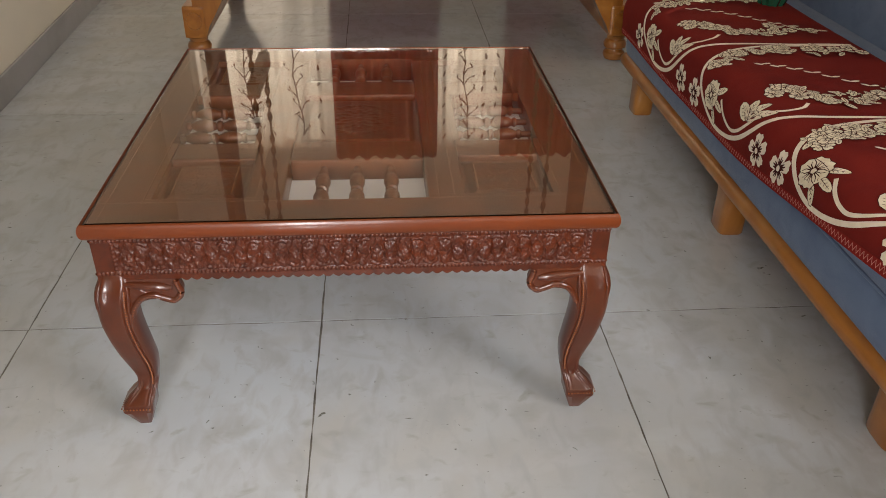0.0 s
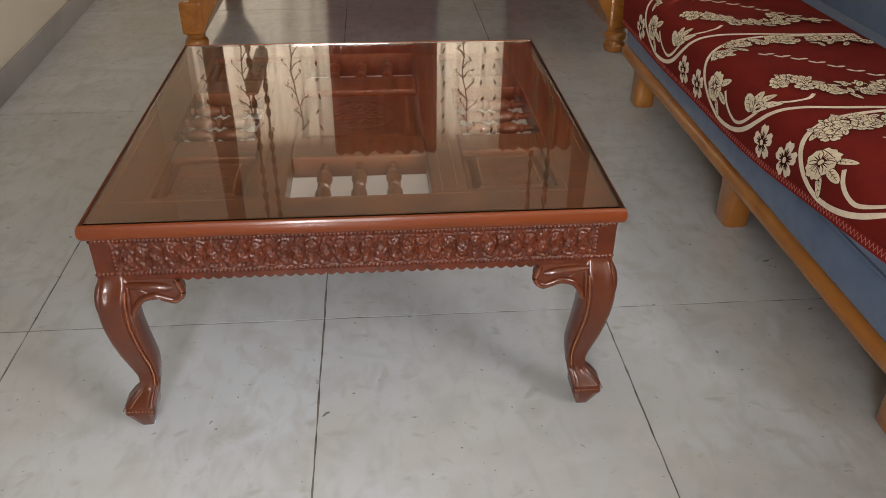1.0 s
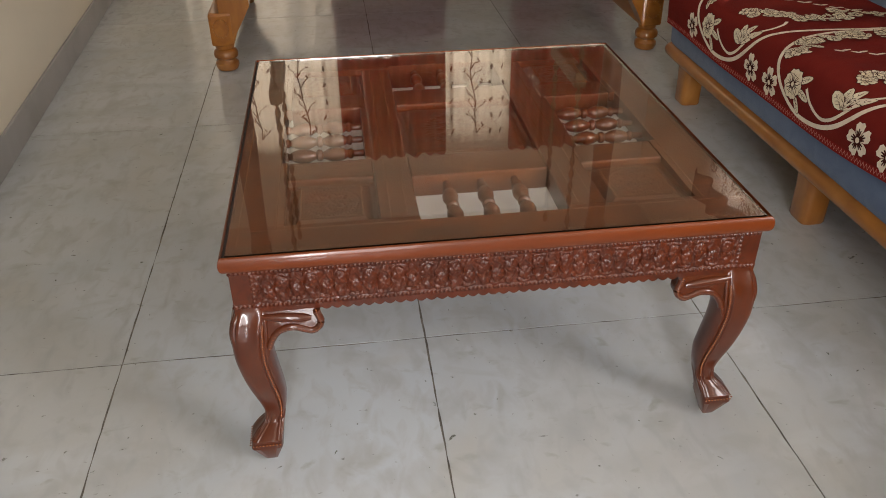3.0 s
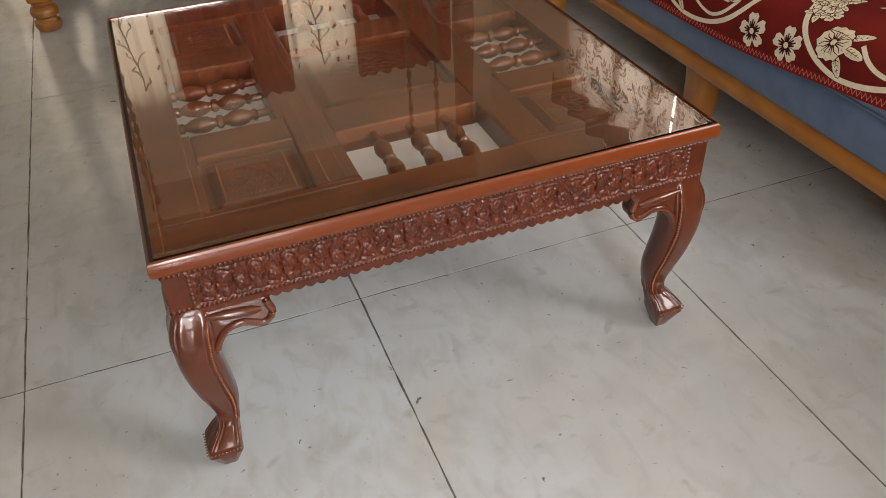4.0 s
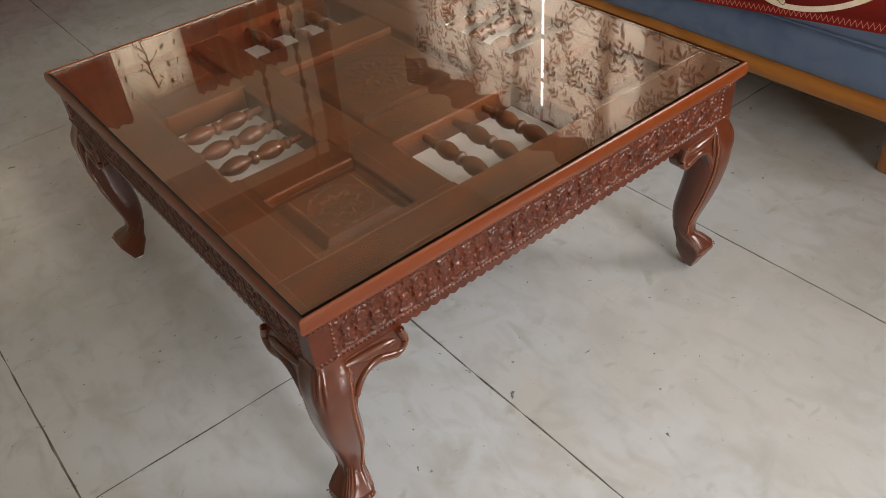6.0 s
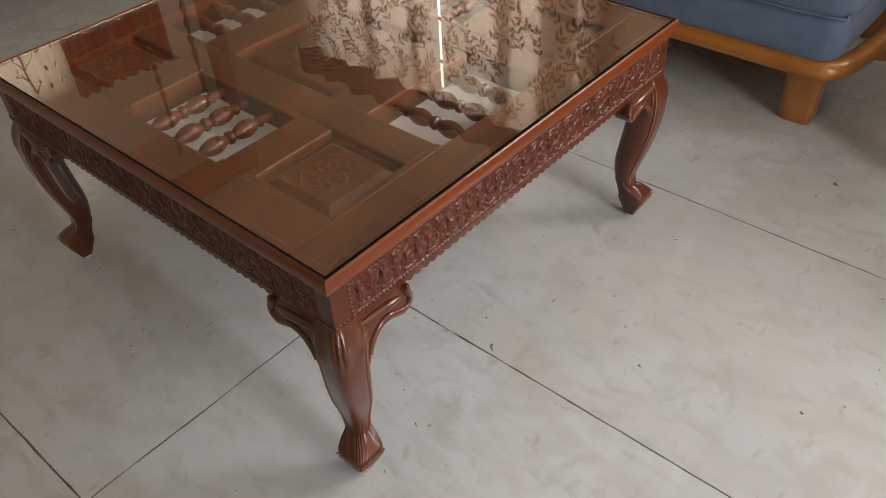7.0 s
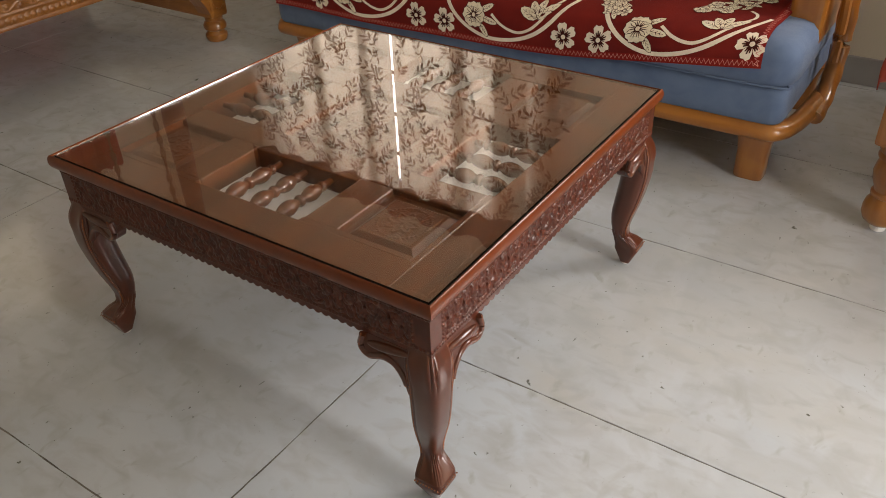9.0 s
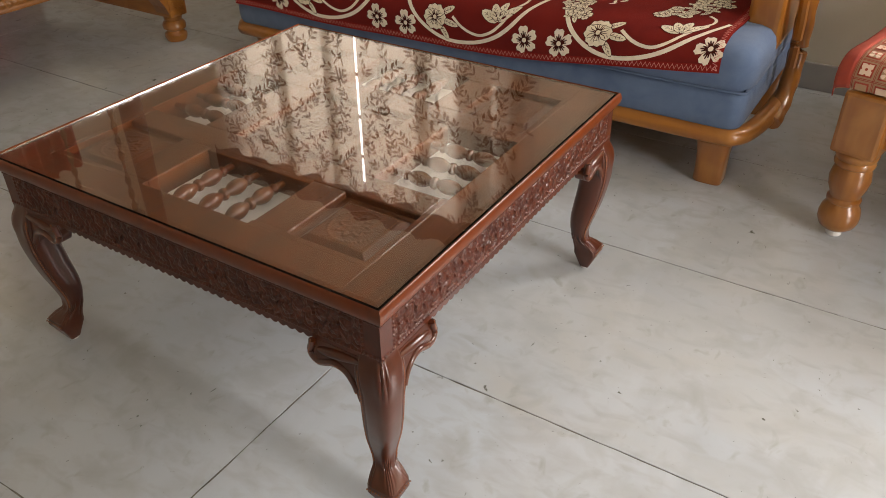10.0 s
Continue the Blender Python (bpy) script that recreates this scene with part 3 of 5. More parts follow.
def apron_mesh(length):
    """Carved apron board with a scalloped lower edge, standing along x, its face towards -y."""
    nu, nw = int(length / 0.00125), 66
    verts, faces = [], []
    for j in range(nw + 1):
        for i in range(nu + 1):
            u = length * i / nu
            low = 0.0820 + 0.0050 * abs(math.sin(math.pi * u / 0.0175))
            w = low * j / nw
            verts.append((u, -relief(u, w * 0.857, length), -w))
    for j in range(nw):
        for i in range(nu):
            k = j * (nu + 1) + i
            faces.append((k, k + nu + 1, k + nu + 2, k + 1))
    n = len(verts)
    for j in (0, 1):
        for i in range(nu + 1):
            verts.append((length * i / nu, 0.018, verts[(nw * j) * (nu + 1) + i][2]))
    for i in range(nu):
        faces.append((n + i, n + i + 1, n + nu + 2 + i, n + nu + 1 + i))
        low = nw * (nu + 1) + i
        faces.append((low, n + nu + 1 + i, n + nu + 2 + i, low + 1))
    me = mesh_from("apron", verts, faces, WOOD_CARVE, smooth=True)
    me.set_sharp_from_angle(angle=radians(60))
    return me


AZ, AI = TOP - 0.031, 0.012
front = apron_mesh(W - 2 * AI)
side = apron_mesh(D - 2 * AI)
for me, place in ((front, pose(AI, AI, AZ)), (side, pose(W - AI, AI, AZ, 0, 0, 90)), (front, pose(W - AI, D - AI, AZ, 0, 0, 180)), (side, pose(AI, D - AI, AZ, 0, 0, 270))):
    ob = part("apron", me, WOOD_CARVE, None, "apron carved with flowers, scalloped below")
    ob.parent = table
    ob.matrix_parent_inverse = table.matrix_world.inverted()
    ob.matrix_basis = place

# outer and inner face of the leg, by height
LEG = [(0.372, 0.014, 0.056), (0.352, 0.011, 0.060), (0.340, 0.007, 0.062), (0.325, 0.002, 0.063), (0.30, -0.002, 0.063), (0.26, -0.002, 0.063), (0.22, 0.003, 0.066), (0.18, 0.011, 0.070), (0.15, 0.019, 0.072), (0.12, 0.027, 0.069),
       (0.096, 0.030, 0.063), (0.086, 0.027, 0.060), (0.076, 0.013, 0.059), (0.064, 0.001, 0.058), (0.048, -0.001, 0.057), (0.0045, 0.019, 0.042)]


def leg_section(z, o, i, a):
    """Point of the leg's outline at height z: a sharp ridge outside, smooth faces, a groove along the inner edge of each face, flutes at knee and ankle."""
    c, half = (o + i) / 2, (i - o) / 2
    ca, sa = math.cos(a), math.sin(a)
    square = float(np.interp(z, [0.06, 0.09, 0.14, 0.24, 0.31, 0.345], [0.30, 0.55, 0.74, 0.76, 0.60, 0.40]))
    power = min(square, 0.42) if ca < 0 and sa < 0 else square
    knee = max(0.0, 1 - ((z - 0.318) / 0.034) ** 2)
    ankle = max(0.0, 1 - ((z - 0.088) / 0.022) ** 2)
    grow = half + 0.0026 * knee * abs(math.sin(6 * a)) + 0.0022 * ankle * abs(math.sin(9 * a))
    shaft = min(1.0, max(0.0, (z - 0.09) / 0.03)) * min(1.0, max(0.0, (0.335 - z) / 0.03))
    for side in (-math.pi / 2, math.pi):
        s = (a - side) if side < 0 else (side - a)
        s = (s + math.pi) % (2 * math.pi) - math.pi
        for at in (0.30, 0.58):
            grow -= 0.0020 * shaft * math.exp(-((s - at) / 0.045) ** 2)
    return c + grow * math.copysign(abs(ca) ** power, ca), c + grow * math.copysign(abs(sa) ** power, sa)


def leg_mesh(flip_x, flip_y):
    rows = smooth_path(LEG[:12], 5) + [np.array(q) for q in LEG[12:]]
    bm = bmesh.new()
    rings, n = [], 144
    for z, o, i in rows:
        ring = []
        for k in range(n):
            x, y = leg_section(z, o, i, math.pi / 4 + 2 * math.pi * k / n)
            ring.append(bm.verts.new((W - x if flip_x else x, D - y if flip_y else y, z)))
        rings.append(ring)
    for a, b in zip(rings, rings[1:]):
        for k in range(n):
            bm.faces.new((a[k], a[(k + 1) % n], b[(k + 1) % n], b[k]))
    bm.faces.new(rings[0])
    bm.faces.new(rings[-1])
    return bm


EAR = smooth_path([(0.056, 0.258), (0.064, 0.283), (0.080, 0.304), (0.102, 0.310), (0.120, 0.304), (0.134, 0.300), (0.145, 0.306), (0.149, 0.318), (0.145, 0.331), (0.142, 0.347)], 4) + [np.array((0.05, 0.347)), np.array((0.05, 0.258))]


def ear_face(v):
    """The ear leans out from the apron towards its lower edge."""
    return 0.004 + 0.0075 * min(1.0, max(0.0, (v - 0.312) / 0.035))


for fx in (0, 1):
    for fy in (0, 1):
        leg = part("leg", leg_mesh(fx, fy), WOOD_LEG, table, smooth=True)
        leg.data.set_sharp_from_angle(angle=radians(32))
        put = lambda x, y, z, fx=fx, fy=fy: (W - x if fx else x, D - y if fy else y, z)
        part("ear", prism(EAR, 0.0, lambda u, v, k: put(u, ear_face(v) + 0.03 * k, v)), WOOD_LEG, leg)
        part("ear", prism(EAR, 0.0, lambda u, v, k: put(ear_face(v) + 0.03 * k, u, v)), WOOD_LEG, leg)
        for swap in (0, 1):
            turn = (lambda u, d, v: put(d, u, v)) if swap else put
            part("ear_lip", tube([turn(u, 0.0072, v + 0.007) for u, v in EAR[2:-4]], 0.0064, 10), WOOD_LEG, leg, smooth=True)
            part("ear_roll", tube([turn(0.050 + 0.012 * k, 0.0105, 0.3385 - 0.0012 * k) for k in range(8)], [0.004, 0.006, 0.0075, 0.0085, 0.009, 0.009, 0.008, 0.005], 12), WOOD_LEG, leg, smooth=True)
        rows = smooth_path(LEG[3:11], 7)
        beads = []
        for z, o, i in rows:
            x, y = leg_section(z, o, i, -math.pi / 2 + 0.44)
            beads += [put(x, y, z), put(y, x, z)]
        for u, v in EAR[2:-3]:
            beads += [put(u, 0.0022, v + 0.006), put(0.0022, u, v + 0.006)]
        for k in range(9):
            beads += [put(0.004 + 0.006 * k, -0.0012, 0.057), put(-0.0012, 0.004 + 0.006 * k, 0.057)]
        leg_beads += beads
        x, y, _ = put(0.032, 0.032, 0)
        part("foot_pad", lathe([(0.009, 0), (0.010, 0.002), (0.009, 0.0055)], 14, "z", (x, y, 0)), PAD, leg, "white plastic pad")
bead_row("leg_bead_trim", leg_beads, 0.0023, LEG_BEAD, table)


# ---- prints on cloth ----
class Print:
    """Flat printed shapes gathered in one mesh, laid on a cloth by place(u, v)."""

    def __init__(self, place):
        self.place, self.verts, self.faces = place, [], []

    def fan(self, outline):
        n = len(self.verts)
        cu, cv = sum(p[0] for p in outline) / len(outline), sum(p[1] for p in outline) / len(outline)
        self.verts.append(self.place(cu, cv))
        self.verts += [self.place(u, v) for u, v in outline]
        m = len(outline)
        self.faces += [(n, n + 1 + k, n + 1 + (k + 1) % m) for k in range(m)]

    def ribbon(self, line, width, taper=False):
        n = len(self.verts)
        for i, p in enumerate(line):
            a, b = line[max(i - 1, 0)], line[min(i + 1, len(line) - 1)]
            du, dv = b[0] - a[0], b[1] - a[1]
            d = math.hypot(du, dv) or 1
            w = width / 2 * ((1 - 0.8 * i / len(line)) if taper else 1)
            self.verts += [self.place(p[0] - dv / d * w, p[1] + du / d * w), self.place(p[0] + dv / d * w, p[1] - du / d * w)]
        self.faces += [(n + 2 * i, n + 2 * i + 1, n + 2 * i + 3, n + 2 * i + 2) for i in range(len(line) - 1)]

    def leaf(self, u, v, ang, length, width, point=1.6):
        pts = []
        for k in range(10):
            t = k / 10 * 2 * math.pi
            x = length / 2 * (1 - math.cos(t))
            y = width / 2 * math.sin(t) * (abs(math.sin(t / 2)) ** 0.3) * (1.0 - 0.35 * x / length)
            pts.append((u + x * math.cos(ang) - y * math.sin(ang), v + x * math.sin(ang) + y * math.cos(ang)))
        self.fan(pts)

    def petals(self, u, v, n, inner, outer, width, turn=0.0):
        for k in range(n):
            a = turn + 2 * math.pi * k / n
            pts = []
            for x, y in ((inner, -0.12), (inner + 0.35 * (outer - inner), -0.42), (inner + 0.75 * (outer - inner), -0.5), (outer - 0.06 * (outer - inner), -0.28), (outer - 0.1 * (outer - inner), 0.0),
                         (outer, 0.25), (inner + 0.78 * (outer - inner), 0.5), (inner + 0.35 * (outer - inner), 0.42), (inner, 0.12)):
                pts.append((u + x * math.cos(a) - y * width * math.sin(a), v + x * math.sin(a) + y * width * math.cos(a)))
            self.fan(pts)

    def leaf_core(self, u, v, ang, length, width):
        """The darker inside of a leaf, in two halves beside a pale midrib."""
        for side in (-1, 1):
            pts = []
            for k in range(7):
                t = 0.14 + 0.72 * k / 6
                pts.append((t * length, side * 0.06 * width))
            for k in range(6, -1, -1):
                t = 0.14 + 0.72 * k / 6
                pts.append((t * length, side * (0.07 + 0.25 * math.sin(math.pi * t) * (1.1 - 0.5 * t)) * width))
            self.fan([(u + x * math.cos(ang) - y * math.sin(ang), v + x * math.sin(ang) + y * math.cos(ang)) for x, y in pts])

    def disc(self, u, v, r, n=12):
        self.fan([(u + r * math.cos(2 * math.pi * k / n), v + r * math.sin(2 * math.pi * k / n)) for k in range(n)])

    def done(self, name, mat, parent, label=""):
        return part(name, mesh_from(name, self.verts, self.faces, mat, smooth=True), mat, parent, label)


# ---- sofa ----
SY0, SY1 = -0.175, 1.70
sofa = thing("sofa", (1.75, 0.76, 0), "long honey-coloured wooden sofa with blue velvet seat cushions", "sofa")
rail = smooth_path([(1.80, SY0 - 0.035, 0.183), (1.66, SY0 - 0.03, 0.176), (1.51, SY0 - 0.012, 0.173), (1.438, SY0 + 0.02, 0.173), (1.424, SY0 + 0.09, 0.173), (1.424, 0.4, 0.173), (1.424, 1.1, 0.173), (1.424, SY1 - 0.09, 0.173), (1.438, SY1 - 0.02, 0.173), (1.51, SY1 + 0.012, 0.173), (1.70, SY1 + 0.03, 0.176)], 6)
part("front_rail", tube(rail, 0.027, 14, flat=0.95), WOOD_OAK, sofa, smooth=True)


def sofa_leg(x, y, top=0.158):
    bm = bmesh.new()
    rings = []
    for z, sx, sy in ((0.0, 0.033, 0.040), (0.006, 0.036, 0.043), (0.05, 0.036, 0.043), (0.09, 0.036, 0.044), (0.12, 0.037, 0.048), (top, 0.038, 0.062)):
        rings.append([bm.verts.new((x + sx * math.copysign(abs(math.cos(a)) ** 0.45, math.cos(a)), y + sy * math.copysign(abs(math.sin(a)) ** 0.45, math.sin(a)), z)) for a in [2 * math.pi * (k + 0.5) / 20 for k in range(20)]])
    for a, b in zip(rings, rings[1:]):
        for k in range(20):
            bm.faces.new((a[k], a[(k + 1) % 20], b[(k + 1) % 20], b[k]))
    bm.faces.new(rings[0])
    bm.faces.new(rings[-1])
    return bm


for x, y in ((1.488, -0.10), (1.472, 0.720), (1.472, 1.585), (2.05, -0.10), (2.05, 0.765), (2.05, 1.615)):
    part("leg", sofa_leg(x, y), WOOD_OAK_Z, sofa, smooth=True)
part("seat_frame", box((1.447, SY0 + 0.03, 0.153), (2.08, SY1 - 0.03, 0.196), 0.006, 1), WOOD_OAK, sofa)


def cushion(x0, x1, y0, y1, z0, z1, r, crown):
    """A soft block with rounded edges and a slightly crowned top."""
    bm = bmesh.new()
    rings = []
    prof = [(0.35, 0), (0.12, 0.02), (0.0, 0.12), (-0.03, 0.35), (-0.03, 0.6), (0.04, 0.8), (0.25, 0.94), (0.6, 1.0), (1.6, 1.0)]
    for inset, h in prof:
        d = inset * r
        z = z0 + (z1 - z0) * h + (crown if inset > 1 else 0)
        ring = []
        rad = max(r * 0.9 - d * 0.5, 0.01)
        for qx, qy, a0 in ((x1, y1, 0), (x0, y1, 90), (x0, y0, 180), (x1, y0, 270)):
            sx, sy = (1 if qx == x1 else -1), (1 if qy == y1 else -1)
            cx, cy = qx - sx * (d + rad), qy - sy * (d + rad)
            for k in range(7):
                a = radians(a0 + 15 * k)
                ring.append(bm.verts.new((cx + rad * math.cos(a), cy + rad * math.sin(a), z)))
        rings.append(ring)
    k = len(rings[0])
    for a, b in zip(rings, rings[1:]):
        for i in range(k):
            bm.faces.new((a[i], a[(i + 1) % k], b[(i + 1) % k], b[i]))
    bm.faces.new(rings[0])
    bm.faces.new(rings[-1])
    return bm


part("seat_base", cushion(1.409, 2.0, SY0 + 0.005, SY1 - 0.005, 0.196, 0.311, 0.05, 0.0), BLUE, sofa, smooth=True)
part("seat_cushion", cushion(1.402, 1.98, SY0 - 0.005, SY1, 0.306, 0.434, 0.075, 0.004), BLUE, sofa, smooth=True)
piping = smooth_path([(1.60, SY0 + 0.001, 0.309), (1.45, SY0 + 0.012, 0.309), (1.408, SY0 + 0.06, 0.309), (1.407, 0.4, 0.309), (1.407, 1.2, 0.309), (1.408, SY1 - 0.05, 0.309)], 6)
part("piping", tube(piping, 0.003, 6), BLUE, sofa, "blue seam piping", smooth=True)
back = cushion(-0.11, 0.11, SY0 + 0.03, SY1 - 0.02, 0.0, 0.50, 0.07, 0.0)
for v in back.verts:
    v.co = Vector((2.03 + v.co.x + 0.20 * v.co.z, v.co.y, 0.40 + v.co.z))
part("backrest", back, BLUE, sofa, smooth=True)
part("back_rail", box((2.12, SY0, 0.15), (2.20, SY1, 0.95), 0.012, 2), WOOD_OAK, sofa)
for y in (SY0 - 0.0, SY1 - 0.075):
    arm = box((1.615, y - 0.01, 0.36), (2.15, y + 0.085, 0.57), 0.02, 3)
    part("arm_panel", arm, WOOD_OAK_Z, sofa)
    o = -0.045 if y < 0 else 0.12
    bow = smooth_path([(1.60, y + o, 0.165), (1.70, y + o, 0.185), (1.765, y + o, 0.255), (1.775, y + o, 0.36), (1.755, y + o, 0.47), (1.76, y + o, 0.60), (1.80, y + o, 0.70)], 6)
    part("carved_bow", tube(bow, [0.026 + 0.0015 * math.sin(k * 1.3) for k in range(len(bow))], 10, flat=0.8), WOOD_OAK_Z, sofa, smooth=True)
    bow = smooth_path([(1.70, y + o, 0.30), (1.70, y + o, 0.42), (1.67, y + o, 0.52), (1.70, y + o, 0.62)], 6)
    part("carved_bow", tube(bow, 0.014, 8), WOOD_OAK_Z, sofa, smooth=True)

# ---- throw on the seat ----
PROFILE = [np.array(p) for p in ((1.387, 0.206), (1.387, 0.286), (1.382, 0.346), (1.385, 0.381), (1.398, 0.411), (1.430, 0.432), (1.50, 0.444), (1.70, 0.446), (1.93, 0.442))]
DENSE = smooth_path(PROFILE, 10)
ARC = np.concatenate([[0], np.cumsum([np.linalg.norm(b - a) for a, b in zip(DENSE, DENSE[1:])])]) - 0.08
TY0, TY1, TA = -0.095, 1.655, 0.60


def hem_at(y):
    s = min(max((0.95 - y) / 1.05, 0), 1)
    return -0.010 + 0.092 * s * s * (1.15 - 0.15 * s) + 0.003 * math.sin(9 * y)


def throw_at(p, y, lift=0.0):
    """A point of the throw: p metres up from its front hem, at y."""
    a = p + hem_at(y)
    x, z = float(np.interp(a, ARC, [q[0] for q in DENSE])), float(np.interp(a, ARC, [q[1] for q in DENSE]))
    e = 0.004
    x2, z2 = float(np.interp(a + e, ARC, [q[0] for q in DENSE])), float(np.interp(a + e, ARC, [q[1] for q in DENSE]))
    d = math.hypot(x2 - x, z2 - z) or 1
    nx, nz = -(z2 - z) / d, (x2 - x) / d
    k = lift + 0.0015 * math.sin(13 * y + 9 * p) * math.sin(21 * p)
    wob = 0.004 * math.sin(17 * p) if y < TY0 + 0.02 else 0.0
    return (x + nx * k, y + wob, z + nz * k)


throw = thing("sofa_throw", (1.66, 0.76, 0.43), "maroon throw with cream flowers and vines draped over the sofa seat", "throw")
part("cloth", sheet("cloth", lambda u, v, k: throw_at(v * TA, TY0 + (TY1 - TY0) * u, 0.003 - k), 120, 70, MAROON, 0.0035), MAROON, throw)
hem = Print(lambda p, y: throw_at(p, y, 0.0042))
hem.ribbon([(0.011, TY0 + (TY1 - TY0) * k / 120) for k in range(121)], 0.022)
hem.done("hem_band", HEM, throw, "brighter red hem band")
hem = Print(lambda p, y: throw_at(p, y, 0.0042))
hem.ribbon([(TA * k / 60, TY0 + 0.011) for k in range(61)], 0.022)
hem.done("hem_band", HEM, throw, "brighter red hem band")
zig = Print(lambda p, y: throw_at(p, y, 0.0052))
n = 280
zig.ribbon([(0.006 + 0.013 * (k % 2), TY0 + 0.006 + (TY1 - TY0 - 0.01) * k / n) for k in range(n + 1)], 0.0024)
zig.done("zigzag_stitch", ZIGZAG, throw)
zig = Print(lambda p, y: throw_at(p, y, 0.0052))
zig.ribbon([(0.006 + (TA - 0.01) * k / 94, TY0 + 0.006 + 0.012 * (k % 2)) for k in range(95)], 0.0024)
zig.done("zigzag_stitch", ZIGZAG, throw)

UNIT, NEAR = 0.534, 0.421
VINE = [(0.60, 0.528), (0.45, 0.530), (0.33, 0.528), (0.24, 0.515), (0.165, 0.487), (0.105, 0.455), (0.058, 0.405), (0.030, 0.345), (0.024, 0.285), (0.034, 0.215), (0.060, 0.150), (0.100, 0.098), (0.155, 0.058), (0.23, 0.030), (0.34, 0.014), (0.48, 0.006), (0.60, 0.004)]
STEM = [(0.100, 0.305), (0.075, 0.272), (0.060, 0.235), (0.058, 0.200), (0.076, 0.160), (0.110, 0.125), (0.145, 0.105), (0.18, 0.085), (0.215, 0.088), (0.24, 0.11)]


def keep(line, y0):
    """Cuts a line to the part that lies on the cloth."""
    return [(p, v + y0) for p, v in line if TY0 + 0.024 < v + y0 < TY1 - 0.01 and 0.002 < p < TA - 0.004]


def inside(p, y, r=0.0):
    return TY0 + 0.024 < y - r and y + r < TY1 - 0.006 and p + r < TA - 0.004


def on_throw(lift):
    return lambda a, b: throw_at(a, b, lift)


def drawn_leaf(cream, ink, p, y, ang, length, width, level):
    """A cream leaf with a dark outline and veins, laid over those before it."""
    base = 0.0046 + 0.00008 * level
    c, q = math.cos(ang), math.sin(ang)
    ink.place = on_throw(base)
    ink.leaf(p - 0.0018 * c, y - 0.0018 * q, ang, length + 0.0036, width + 0.0040)
    cream.place = on_throw(base + 0.00003)
    cream.leaf(p, y, ang, length, width)
    ink.place = on_throw(base + 0.00006)
    ink.ribbon([(p + length * t * c, y + length * t * q) for t in (0.05, 0.45, 0.85)], 0.0016, True)
    for t in (0.25, 0.45, 0.65):
        for turn in (-0.75, 0.75):
            r = width * 0.42 * (1.1 - t)
            ink.ribbon([(p + length * t * c, y + length * t * q), (p + length * t * c + r * math.cos(ang + turn), y + length * t * q + r * math.sin(ang + turn))], 0.0012)


def drawn_bloom(cream, ink, p, y, n, outer, width, turn, level):
    """A cream flower whose petals are edged in dark, with a dark eye and a pale centre."""
    base = 0.0046 + 0.00008 * level
    for k in range(n):
        a = turn + 2 * math.pi * k / n
        ink.place = on_throw(base + 0.000012 * k)
        ink.petals(p, y, 1, 0.001, outer + 0.0020, width + 0.0040, a)
        cream.place = on_throw(base + 0.000012 * k + 0.000006)
        cream.petals(p, y, 1, 0.003, outer, width, a)
    ink.place = on_throw(base + 0.00007)
    for k in range(n):
        for off in (-0.28, 0.0, 0.28):
            a = turn + 2 * math.pi * k / n + off
            ink.ribbon([(p + r * math.cos(a), y + r * math.sin(a)) for r in (0.2 * outer, 0.42 * outer, (0.68 - 0.4 * abs(off)) * outer)], 0.07 * outer, True)
    ink.disc(p, y, 0.24 * outer)
    cream.place = on_throw(base + 0.000076)
    cream.disc(p, y, 0.16 * outer)


